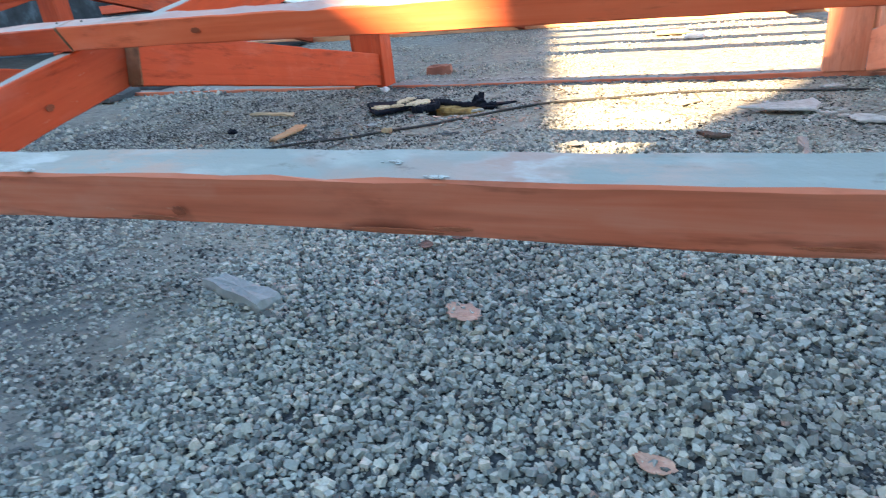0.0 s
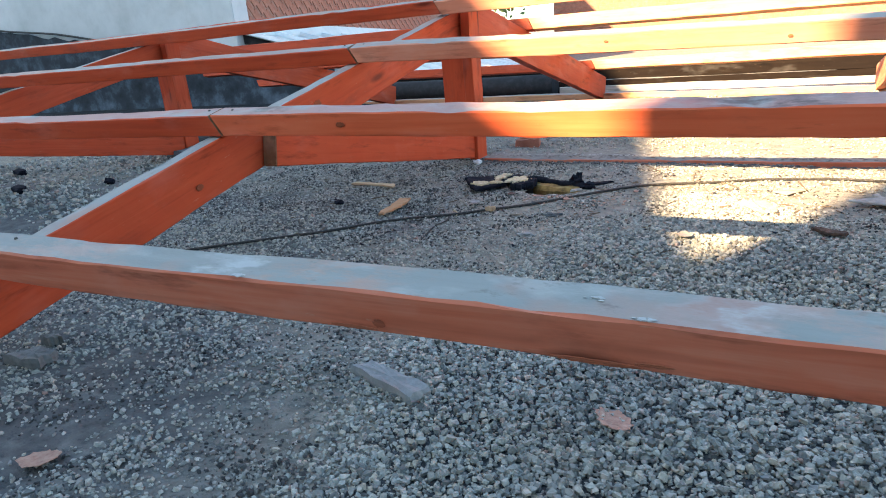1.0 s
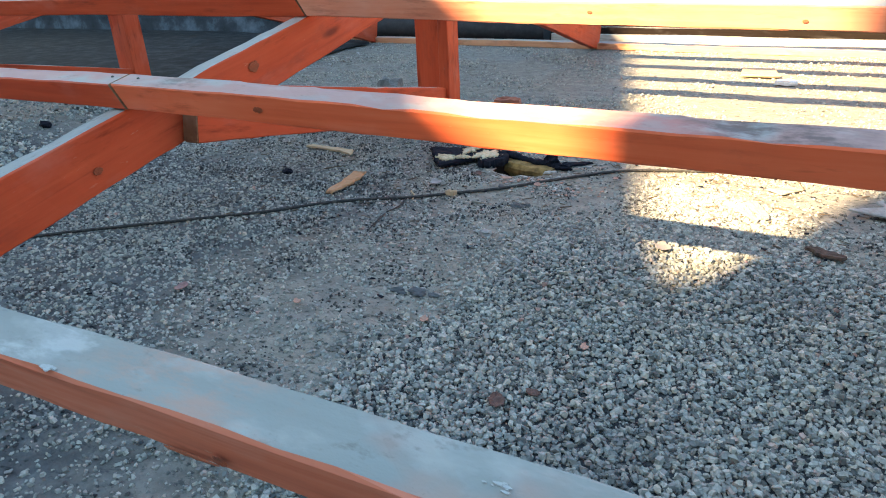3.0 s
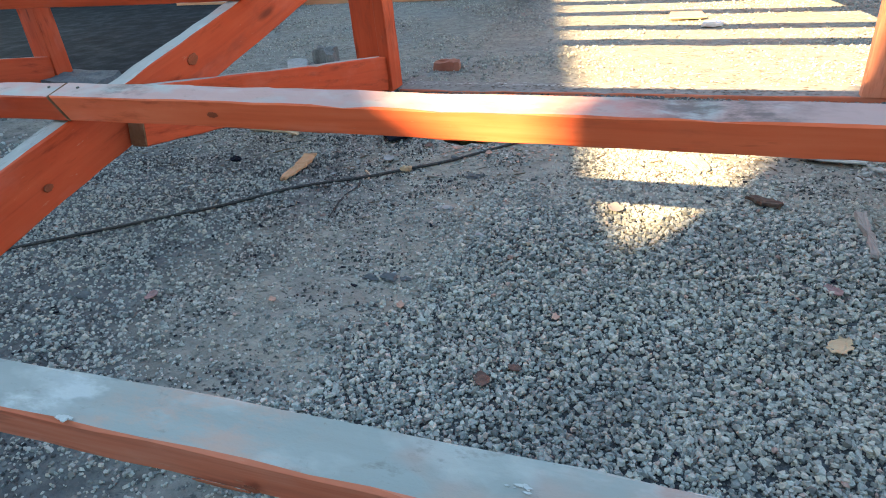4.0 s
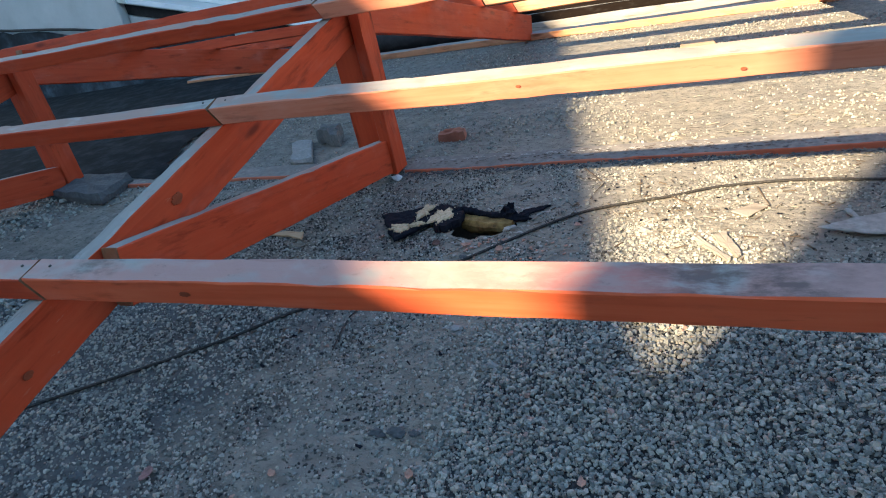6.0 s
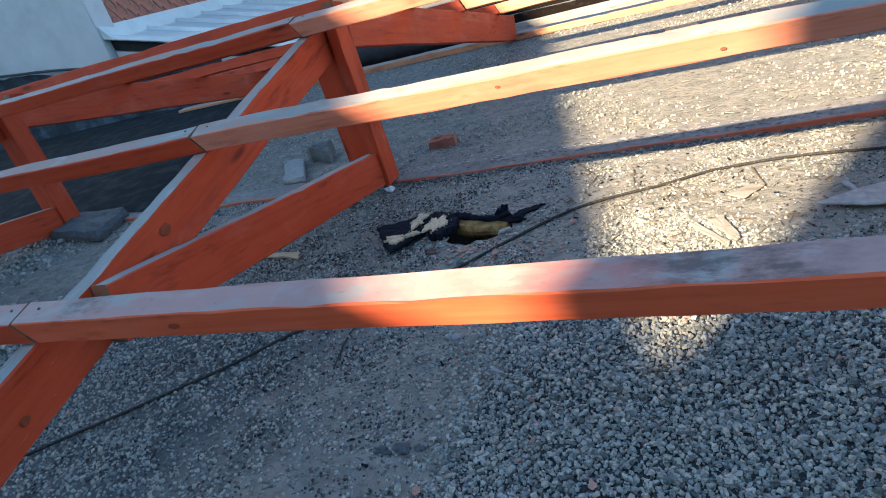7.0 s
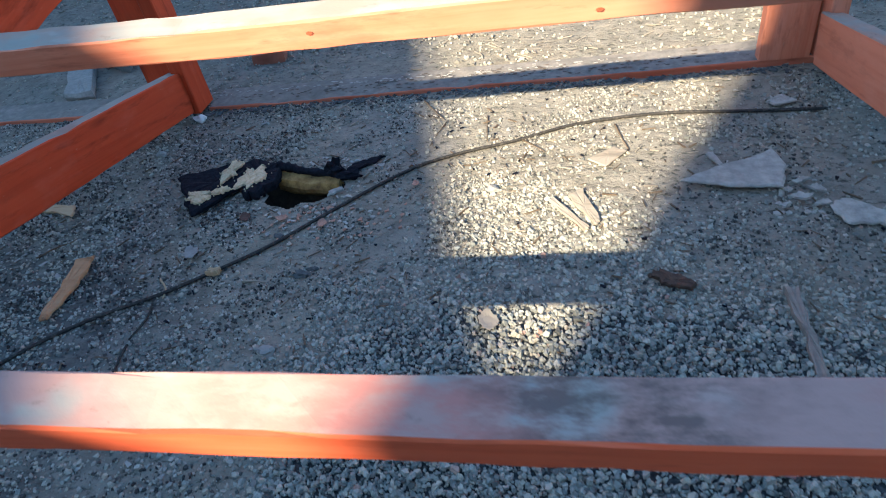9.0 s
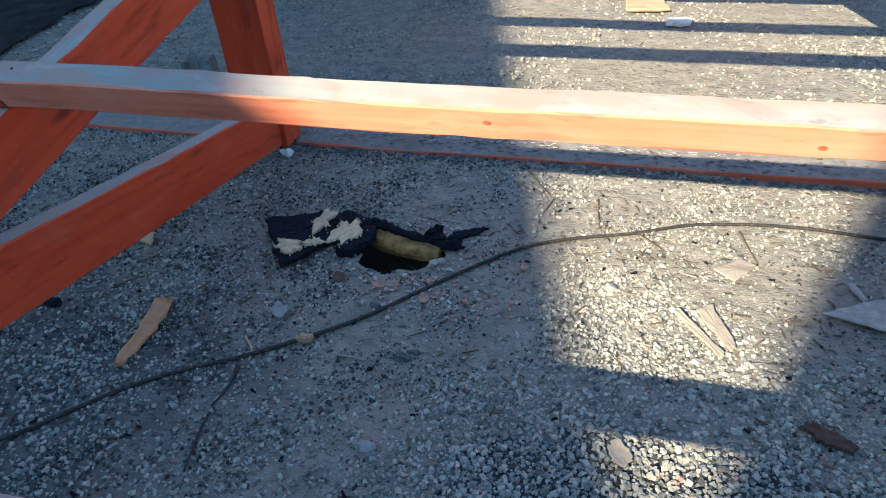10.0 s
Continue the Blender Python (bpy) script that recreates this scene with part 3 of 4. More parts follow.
# sill boards lying on the ground
for xa, xb in ((-3.6, -0.49), (-0.29, 3.4)):
    tagged(board("sill_board", (xa, 2.875, -0.021), (xb, 2.885, -0.021), 0.135, 0.038, mats=[FADED, DIRTYTOP, ENDGRAIN]), "dusty timber sill board lying on the dirt", "sill board", "sill boards")
tagged(board("sill_board", (-3.6, 5.3, 0.0), (3.6, 5.22, 0.0), 0.1, 0.045, mats=[REARLIT, DUSTY, ENDGRAIN]), "orange sill board at the roof's edge, paled as if sunlit", "sill board", "sill boards")

# low parapet behind the frame: a grey plank before boards blackened as a shaded gap
GAPBOARD = stained_wood("shaded_gap_board", (0.005, 0.0035, 0.003), (0.009, 0.006, 0.005), (0.016, 0.012, 0.009), 0.9)
GAPBOARD.node_tree.nodes["Principled BSDF"].inputs["Specular IOR Level"].default_value = 0.1
parapet = tagged(new("parapet"), "low parapet, grey weathered plank before near-black boards standing for a shaded gap", "parapet", kind="structure")
board("plank", (-0.75, 5.42, 0.0), (3.8, 5.36, 0.0), 0.03, 0.085, parent=parapet, mats=[GREYWOOD, GREYWOOD, GREYWOOD])
for k in range(2):
    board("plank", (-3.6, 5.7, 0.001 + 0.115 * k), (3.8, 5.62, 0.001 + 0.115 * k), 0.03, 0.11, parent=parapet, mats=[GAPBOARD, GAPBOARD, GAPBOARD])

# ---- walls around ----
def slab_between(name, p0, p1, thick, z0, z1, mat, parent=None):
    """An upright wall along p0, p1, its thickness to the left of that way."""
    d = Vector((p1[0] - p0[0], p1[1] - p0[1], 0))
    n = Vector((-d.y, d.x, 0)).normalized() * thick
    bm = bmesh.new()
    lo = [(p0[0], p0[1]), (p1[0], p1[1]), (p1[0] + n.x, p1[1] + n.y), (p0[0] + n.x, p0[1] + n.y)]
    a = [bm.verts.new((x, y, z0)) for x, y in lo]
    b = [bm.verts.new((x, y, z1)) for x, y in lo]
    bm.faces.new(a[::-1])
    bm.faces.new(b)
    for k in range(4):
        bm.faces.new((a[k], a[(k + 1) % 4], b[(k + 1) % 4], b[k]))
    bmesh.ops.bevel(bm, geom=bm.edges[:], offset=0.008, segments=2, affect="EDGES")
    bmesh.ops.recalc_face_normals(bm, faces=bm.faces[:])
    return mesh_object(name, bm, mat, parent)


CORNER = Vector((-4.5, 5.65, 0))
SIDE = Vector((-0.2, 0.98, 0)).normalized()
OUT = Vector((0.98, 0.2, 0)).normalized()
house = tagged(new("white_house"), "house with a white plastered front and a red brick side", "house")
slab_between("front_wall", (-12.0, 5.3), CORNER[:2], 0.25, 0.0, 4.5, PLASTER, house)
side_wall = slab_between("side_wall", (CORNER + SIDE * 0.26)[:2], (CORNER + SIDE * 9)[:2], 0.25, 0.0, 4.5, MORTAR, house)

# the tin roof that leans on the brick side
tin_roof = tagged(new("tin_roof"), "pale galvanised tin lean-to roof with raised seams", "roof")


def tin_at(s, o, lift=0.0):
    """A place on the lean-to: s along the brick wall, o outwards."""
    p = CORNER + SIDE * s + OUT * o
    return Vector((p.x, p.y, 0.80 - 0.03 * s - 0.3 * o + lift))


def prism(quad_lo, quad_hi):
    bm = bmesh.new()
    a = [bm.verts.new(p) for p in quad_lo]
    b = [bm.verts.new(p) for p in quad_hi]
    bm.faces.new(a[::-1])
    bm.faces.new(b)
    for k in range(4):
        bm.faces.new((a[k], a[(k + 1) % 4], b[(k + 1) % 4], b[k]))
    bmesh.ops.recalc_face_normals(bm, faces=bm.faces[:])
    return bm


for k in range(13):
    s0, s1 = 0.06 + 0.62 * k, 0.06 + 0.62 * (k + 1) - 0.004
    corners = [(s0, 0.05), (s0, 2.3), (s1, 2.3), (s1, 0.05)]
    part("tin_sheet", prism([tin_at(*c, -0.012) for c in corners], [tin_at(*c) for c in corners]), TIN, tin_roof)
    seam = [(s0 - 0.02, 0.1), (s0 - 0.02, 2.3), (s0 + 0.035, 2.3), (s0 + 0.035, 0.1)]
    slim = [(s0 - 0.005, 0.1), (s0 - 0.005, 2.3), (s0 + 0.02, 2.3), (s0 + 0.02, 0.1)]
    part("seam", prism([tin_at(*c, 0.002) for c in seam], [tin_at(*c, 0.045) for c in slim]), TINCAP, tin_roof, "pale raised seam cap")
band = [(0.02, 0.01), (0.02, 0.1), (8.2, 0.1), (8.2, 0.01)]
part("flashing", prism([tin_at(s_, o, 0.0) for s_, o in band], [tin_at(s_, o, 0.012 + (0.11 if o < 0.05 else 0.0)) for s_, o in band]), TIN, tin_roof, "bluish tin flashing")
# gable end: a black strip as the gap's shade, over a pale low wall
part("fascia", prism([tin_at(0.1, 0.0, -0.12), tin_at(0.1, 2.2, -0.12), tin_at(0.14, 2.2, -0.12), tin_at(0.14, 0.0, -0.12)], [tin_at(0.1, 0.0, -0.02), tin_at(0.1, 2.2, -0.02), tin_at(0.14, 2.2, -0.02), tin_at(0.14, 0.0, -0.02)]), DARKSHEET, tin_roof, "black strip standing for the dark gap under the tin")
low = [CORNER + OUT * 0.03 + SIDE * 0.08, CORNER + OUT * 2.2 + SIDE * 0.08, CORNER + OUT * 2.2 + SIDE * 8, CORNER + OUT * 0.03 + SIDE * 8]
part("low_wall", prism([Vector((p.x, p.y, 0)) for p in low], [Vector((p.x, p.y, 0.66 - 0.3 * o)) for p, o in zip(low, (0, 2.2, 2.2, 0))]), PLASTER, tin_roof, "pale low wall")


# dark sheet on the ground beside the house
FELTBLUE = speckled("bluish_bitumen", ((0.005, 0.0065, 0.008), (0.012, 0.016, 0.019), (0.035, 0.042, 0.048)), 9, 1.0, 1.0)
FELTBLUE.node_tree.nodes["Principled BSDF"].inputs["Specular IOR Level"].default_value = 0.15
sheet = mesh_object("roofing_sheet", blob_mesh([(-1.78, 2.93), (-2.12, 3.5), (-2.25, 4.4), (-2.35, 5.15), (-3.4, 5.42), (-4.45, 5.62), (-12.0, 5.25), (-12.0, 2.95), (-2.9, 2.9)], 0.012, 31, 0, 0.04, 0.012), FELTBLUE)
tagged(sheet, "black bitumen sheet spread on the ground", "roofing sheet")
# the felt turned up the wall, with a torn upper edge
bm = bmesh.new()
rng_ = random.Random(8)
rows_ = []
for k in range(71):
    x = -12.0 + 8.75 * k / 70
    y = 5.3 + 0.35 * (x + 12.0) / 7.5 - 0.02
    top = (0.5 - 0.15 * (x + 4.5) if x < -4.5 else 0.4) + rng_.uniform(-0.02, 0.02)
    rows_.append([bm.verts.new((x, y - 0.05, 0.0)), bm.verts.new((x, y - 0.025, 0.12)), bm.verts.new((x, y, top)), bm.verts.new((x, y + 0.015, top))])
for r0, r1 in zip(rows_, rows_[1:]):
    for k in range(3):
        bm.faces.new((r0[k], r1[k], r1[k + 1], r0[k + 1]))
UPTURN = speckled("greyed_bitumen", ((0.008, 0.01, 0.012), (0.025, 0.034, 0.045), (0.1, 0.13, 0.16)), 4, 1.0, 1.0)
tagged(mesh_object("felt_upturn", bm, UPTURN), "dark felt turned up along the white wall", "roofing felt")
# added black roll: hides the pale wall so the gap stays dark
tagged(mesh_object("roofing_roll", rod_mesh([(-3.4, 5.47, 0.1), (-2.4, 5.46, 0.1), (-1.4, 5.45, 0.1), (-0.8, 5.45, 0.1)], 0.095, 14, 1.0, 3, 0.03), DARKSHEET), "black roll added behind the rear sill to keep the gap there dark", "roofing roll")
# a wire along the felt's edge
tagged(mesh_object("wire", rod_mesh(smooth_line([(x, 5.3 + 0.35 * (x + 12.0) / 7.5 - 0.04, 0.53 - 0.15 * (x + 4.5) + dz) for x, dz in ((-12, 0), (-10, 0.03), (-8.6, -0.01), (-7.4, 0.03), (-6.2, 0.0), (-5.2, 0.02), (-4.5, 0.0))]), 0.014, 6), CABLE), "black wire along the white wall", "wire")

# far brick house in the sun
far_house = tagged(new("brick_house"), "low red brick house in the sun far behind", "house")
slab_between("wall", (-3.7, 14.35), (9.0, 13.4), 0.3, 0.0, 2.4, MORTAR, far_house)


def build_tree(x, y, tall, seed):
    rng = random.Random(seed)
    tree = tagged(new("tree"), "green leafy tree far behind the roof", "tree")
    tree.location = (x, y, 0)
    part("trunk", rod_mesh([(0, 0, 0), (0.05, 0.02, tall * 0.3), (-0.03, 0.05, tall * 0.6), (0.05, 0, tall * 0.9)], 0.1, 8, 0.3, seed, 0.1), BARK, tree)
    bm = bmesh.new()
    for _ in range(1800):
        d = Vector((rng.gauss(0, 1), rng.gauss(0, 1), rng.gauss(0, 0.8)))
        d = d.normalized() * (0.35 + 0.65 * rng.random()) * (1 + 0.5 * noise.noise(d.normalized() * 2))
        c = Vector((d.x * tall * 0.4, d.y * tall * 0.4, tall * 0.58 + d.z * tall * 0.42))
        q = Euler((rng.uniform(0, 6), rng.uniform(0, 6), rng.uniform(0, 6))).to_matrix()
        k = rng.uniform(0.08, 0.16)
        vs = [bm.verts.new(c + q @ Vector(p) * k) for p in ((-1, 0, 0), (0, -0.5, 0.1), (1, 0, 0), (0, 0.5, 0.1))]
        bm.faces.new(vs)
    part("crown", bm, LEAVES, tree)
    return tree


build_tree(-8.6, 22.0, 4.2, 3)

# ---- unseen walls added behind the way, cut to shape the sun patch ----
def sun_block(name, outline, y, thick, mat, label):
    """An added light blocker as an upright outline (x, z) at y, thick backwards."""
    bm = bmesh.new()
    f = [bm.verts.new((x, y, z)) for x, z in outline]
    g = [bm.verts.new((x, y - thick, z)) for x, z in outline]
    bm.faces.new(f)
    bm.faces.new(g[::-1])
    n = len(f)
    for k in range(n):
        bm.faces.new((f[k], f[(k + 1) % n], g[(k + 1) % n], g[k]))
    bmesh.ops.recalc_face_normals(bm, faces=bm.faces[:])
    return tagged(mesh_object(name, bm, mat), label, "house")


YB = -7.5


def from_ground(x, y):
    """The place at y = YB from which the sun's ray falls on the ground at x, y."""
    h = (y - YB) / 1.55
    return (x - 0.64 * h, h)


# blocker outlines, traced back along the sun from the lit patch's edges
gap_left = [from_ground(x, y) for x, y in ((0.8, 1.72), (0.648, 2.08), (-0.27, 6.0))]
gap_right = [from_ground(x, y) for x, y in ((0.81, 1.72), (0.895, 1.88), (0.985, 2.055), (1.105, 2.333), (1.345, 2.8), (2.97, 6.0))]
lx, lz = gap_left[-1]
sun_block("gabled_house", [(-29, 0), (gap_right[0][0] - 0.004, 0), gap_right[0], *gap_left, (lx - 1.8, lz + 1.7), (-29, lz + 1.7)], YB, 0.35, PLASTER, "unseen wall added behind the camera's way, left edge of the sun gap")
sun_block("tall_house", [(gap_right[0][0], 0), (23, 0), (23, 10.5), (gap_right[-1][0] + 0.12, 10.5), *gap_right[::-1]], YB, 0.35, PLASTER, "unseen wall added behind the camera's way, right edge of the sun gap")


# ---- marks on the timber ----
def mark(parent, place, size, seed, mat, label, face="front", name="knot", jag=0.15):
    """A flat, slightly raised spot on a board, in the board's own axes."""
    pts = [(size[0] * math.cos(a), size[1] * math.sin(a)) for a in [6.2832 * k / 9 for k in range(9)]]
    bm = blob_mesh(pts, 0.0012, seed, 0.0, jag * size[1])
    turn = Matrix.Rotation(radians(90), 4, "X") if face == "front" else Matrix.Identity(4)
    part(name, bm, mat, parent, label, Matrix.Translation(place) @ turn)


def smudge(parent, place, spread, count, size, seed, mat, label, face="top", name="stain"):
    """Dried dirt or paint as many thin flecks, thickest in the middle, drawn out along the board."""
    rng = random.Random(seed)
    V, F = [], []
    for _ in range(count):
        x = rng.gauss(0, 0.5) * spread[0]
        y = max(-1.2, min(1.2, rng.gauss(0, 0.5))) * spread[1]
        r = size * rng.uniform(0.4, 1.3)
        n, k = len(V), 6
        for dz in (0.0, 0.0006 + 0.0006 * rng.random()):
            V += [(x + r * rng.uniform(1.2, 2.6) * math.cos(6.2832 * i / k), y + r * rng.uniform(0.4, 1.0) * math.sin(6.2832 * i / k), dz) for i in range(k)]
        F += [tuple(n + k + i for i in range(k))] + [(n + i, n + (i + 1) % k, n + k + (i + 1) % k, n + k + i) for i in range(k)]
    me = bpy.data.meshes.new(name)
    me.from_pydata(V, [], F)
    me.materials.append(mat)
    ob = new(name, me)
    ob.parent = parent
    turn = Matrix.Rotation(radians(90), 4, "X") if face == "front" else Matrix.Identity(4)
    ob.matrix_basis = Matrix.Translation(place) @ turn
    tagged(ob, label, kind="stuff")


KNOT = stained_wood("dark_knot", (0.15, 0.036, 0.015), (0.24, 0.055, 0.022), (0.32, 0.08, 0.035))
STREAK = stained_wood("dark_streak", (0.2, 0.06, 0.03), (0.27, 0.08, 0.04), (0.33, 0.11, 0.06))
DARKMUD = speckled("damp_mud", ((0.06, 0.048, 0.042), (0.1, 0.082, 0.072), (0.15, 0.125, 0.11)), 60, 0.95)
SPLASH = speckled("pale_splash", ((0.38, 0.37, 0.35), (0.44, 0.43, 0.41), (0.5, 0.49, 0.47)), 60, 0.9)
ROWS_OF = {}
for ob in [o for o in scene.objects if o.name.startswith("purlin")]:
    ROWS_OF.setdefault(round(ob.matrix_basis.translation.y, 1), []).append(ob)
low_purlin = ROWS_OF[0.6][0]
middle_purlin = max(ROWS_OF[1.3], key=lambda o: o.matrix_basis.translation.x)
upper_purlin = max(ROWS_OF[2.0], key=lambda o: o.matrix_basis.translation.x)
ridge_purlin = max(ROWS_OF[2.7], key=lambda o: o.matrix_basis.translation.x)
mark(low_purlin, (3.2 + 0.52, -0.0318, 0.018), (0.009, 0.006), 301, KNOT, "dark knot")
for k, (x, z, sx, sz) in enumerate(((0.48, 0.008, 0.035, 0.0028), (0.78, 0.006, 0.05, 0.0032), (0.84, 0.011, 0.02, 0.0022), (1.15, 0.009, 0.03, 0.002))):
    mark(low_purlin, (3.2 + x, -0.0312, z), (sx, sz), 302 + k, STREAK, "dark streak along the lower edge", name="streak")
for k, (x, y, sx, sy, n, q) in enumerate(((0.31, -0.024, 0.008, 0.004, 16, 0.0022), (0.83, -0.025, 0.009, 0.003, 14, 0.002), (0.78, 0.004, 0.012, 0.004, 14, 0.0016))):
    smudge(low_purlin, (3.2 + x, y, 0.0622), (sx, sy), n, q, 311 + k, SPLASH, "pale splash of dried plaster", "top", "splash")
mark(middle_purlin, (0.355 + 0.03, -0.0315, 0.03), (0.012, 0.006), 331, KNOT, "dark knot")
for k, (x, z) in enumerate(((0.47, 0.03), (0.93, 0.02))):
    mark(upper_purlin, (0.37 + x, -0.0305, z), (0.006, 0.0035), 335 + k, STREAK, "brown knot")
for k, (x, z) in enumerate(((0.24, 0.03), (0.71, 0.035), (1.23, 0.03))):
    mark(ridge_purlin, (0.39 + x, -0.0305, z), (0.007, 0.004), 341 + k, STREAK, "brown knot")
right_sill = max([o for o in scene.objects if o.name.startswith("sill_board") and o.matrix_basis.translation.y < 4], key=lambda o: o.matrix_basis.translation.x)
smudge(right_sill, (1.0, -0.01, 0.0382), (1.1, 0.045), 260, 0.0035, 345, DARKMUD, "dried mud flecks", "top", "mud_fleck")
smudge(right_sill, (0.7, 0.02, 0.0382), (0.8, 0.03), 160, 0.003, 346, SPLASH, "pale dust flecks", "top", "dust_fleck")
main_rafter = [o for o in scene.objects if o.name.startswith("rafter")][0]
mark(main_rafter, (1.728, -0.0258, 0.08), (0.02, 0.014), 351, KNOT, "dark knot")
mark(main_rafter, (1.2, -0.0258, 0.05), (0.012, 0.008), 352, KNOT, "dark knot")

# ---- things lying about ----
def lie(name, bm, mat, label, category, group=""):
    return tagged(mesh_object(name, bm, mat), label, category, group)


# the hole with its torn felt and foam
def pit_mesh():
    bm = bmesh.new()
    rings = []
    for k, z in ((1.12, -0.006), (1.1, -0.05), (1.0, -0.1), (0.6, -0.12)):
        rings.append([bm.verts.new((HOLE[0] + HOLE[2] * k * math.cos(a) * (1 + 0.05 * math.sin(5 * a)), HOLE[1] + HOLE[3] * k * math.sin(a), z)) for a in [6.2832 * i / 28 for i in range(28)]])
    for r0, r1 in zip(rings, rings[1:]):
        for i in range(28):
            bm.faces.new((r0[i], r1[i], r1[(i + 1) % 28], r0[(i + 1) % 28]))
    bm.faces.new(rings[-1][::-1])
    return bm


lie("pit", pit_mesh(), PIT, "dark hole broken through the roof surface", "hole")
flap = lie("felt_flap", blob_mesh([(-0.178, 2.367), (-0.1, 2.405), (-0.021, 2.435), (0.012, 2.41), (0.02, 2.306), (-0.056, 2.19), (-0.105, 2.26)], 0.014, 41, 0.07, 0.006, 0.006), FELT, "torn flap of dark roofing felt with foam stuck on", "roofing felt")


def foam_patch(parent, cx, cy, sx, sy, z, seed):
    """Foam left on the felt: a thin ragged crust with crumbs at its edge."""
    rng = random.Random(seed)
    n = 40
    out = []
    for k in range(n):
        a = 6.2832 * k / n
        r = 1 + 0.28 * math.sin(2 * a + seed) + 0.2 * math.sin(5 * a + 2 * seed) + rng.uniform(-0.17, 0.17)
        out.append((r * sx * math.cos(a), r * sy * math.sin(a)))
    bm = bmesh.new()
    rings = [[bm.verts.new((cx + x * f, cy + y * f, z + h + rng.uniform(-0.0015, 0.0015))) for x, y in out] for f, h in ((1.0, -0.003), (0.95, 0.003), (0.7, 0.0045), (0.35, 0.005))]
    for r0, r1 in zip(rings, rings[1:]):
        for k in range(n):
            bm.faces.new((r0[k], r0[(k + 1) % n], r1[(k + 1) % n], r1[k]))
    bm.faces.new(rings[-1])
    for _ in range(26):
        x, y = rng.choice(out)
        f, q = rng.uniform(0.95, 1.3), rng.uniform(0.0012, 0.0035)
        bmesh.ops.create_icosphere(bm, subdivisions=1, radius=q, matrix=Matrix.Translation((cx + x * f, cy + y * f, z)))
    bmesh.ops.recalc_face_normals(bm, faces=bm.faces[:])
    part("foam_patch", bm, FOAM, parent, "pale crumbly foam")


foam_patch(flap, -0.066, 2.262, 0.036, 0.021, 0.03, 42)
foam_patch(flap, -0.012, 2.285, 0.02, 0.013, 0.03, 421)
foam_patch(flap, -0.022, 2.378, 0.024, 0.04, 0.031, 43)
roll = lie("felt_edge", blob_mesh([(-0.002, 2.425), (0.03, 2.44), (0.085, 2.42), (0.125, 2.37), (0.12, 2.325), (0.095, 2.28), (0.06, 2.268), (0.028, 2.33)], 0.024, 44, 0.0, 0.006, 0.004), FELT, "curled edge of dark roofing felt with pale foam", "roofing felt")
foam_patch(roll, 0.055, 2.342, 0.03, 0.056, 0.03, 45)
lie("felt_scrap", rod_mesh(smooth_line([(0.085, 2.41, 0.014), (0.13, 2.405, 0.016), (0.18, 2.385, 0.012), (0.235, 2.372, 0.012), (0.29, 2.362, 0.01)], 5), 0.013, 8, 0.8, 50, 0.3), FELT, "torn rim of black roofing felt behind the hole", "roofing felt")


def foam_wall_mesh():
    """The cut edge of the insulation, seen as the hole's far side."""
    bm = bmesh.new()
    rings = []
    for i in range(25):
        f = i / 24
        x, y = 0.088 + 0.205 * f, 2.383 - 0.052 * f - 0.012 * math.sin(3.14 * f)
        deep = -0.05 + 0.022 * f
        prof = [(0.03, deep - 0.02), (0.004, deep), (-0.01, deep * 0.6), (-0.012, deep * 0.25), (-0.004, 0.006), (0.03, 0.008)]
        rings.append([bm.verts.new((x, y + dy + 0.008 * noise.noise((x * 22, z * 60, 3)), z + 0.006 * noise.noise((x * 30, dy * 90, 8)))) for dy, z in prof])
    for r0, r1 in zip(rings, rings[1:]):
        for k in range(6):
            bm.faces.new((r0[k], r0[(k + 1) % 6], r1[(k + 1) % 6], r1[k]))
    bm.faces.new(rings[0])
    bm.faces.new(rings[-1][::-1])
    bmesh.ops.recalc_face_normals(bm, faces=bm.faces[:])
    return bm


lie("foam_strip", foam_wall_mesh(), YELLOW, "dirty yellow insulation foam in the hole's edge", "foam")
stub = lump_mesh((0.024, 0.016, 0.028), 47, 0.4, 3)
bmesh.ops.translate(stub, verts=stub.verts, vec=(0.278, 2.372, 0.02))
tip = lie("felt_stub", stub, FELT, "upright stub of black roofing felt beside the hole", "roofing felt")
fold = lump_mesh((0.03, 0.016, 0.014), 53, 0.45, 3)
bmesh.ops.translate(fold, verts=fold.verts, vec=(0.318, 2.362, 0.008))
part("fold", fold, FELT, tip)
lie("felt_strip", blob_mesh([(0.301, 2.389), (0.353, 2.404), (0.396, 2.45), (0.375, 2.445), (0.312, 2.415)], 0.007, 48, 0.02, 0.006, 0.002), FELT, "scrap of black roofing felt beside the hole", "roofing felt")
lie("pale_chip", blob_mesh([(0.285, 2.266), (0.318, 2.288), (0.312, 2.302), (0.284, 2.283)], 0.006, 49, 0.02, 0.003, 0.008), SLATE, "pale cement chip at the hole's edge", "chip")

# the cable
CABLE_LINE = [(-1.5, 0.75), (-1.05, 1.05), (-0.745, 1.33), (-0.537, 1.49), (-0.345, 1.655), (-0.275, 1.726), (-0.201, 1.801), (-0.111, 1.867), (-0.011, 1.925), (0.089, 1.991), (0.189, 2.076), (0.29, 2.186), (0.401, 2.302), (0.5, 2.387), (0.608, 2.441), (0.747, 2.488), (0.873, 2.545), (1.013, 2.573), (1.147, 2.58), (1.275, 2.573), (1.5, 2.55)]
lie("cable", rod_mesh(smooth_line([(x, y, height(x, y) + 0.0065) for x, y in CABLE_LINE], 5), 0.0044, 7), CABLE, "thin black cable lying across the dirt", "cable")


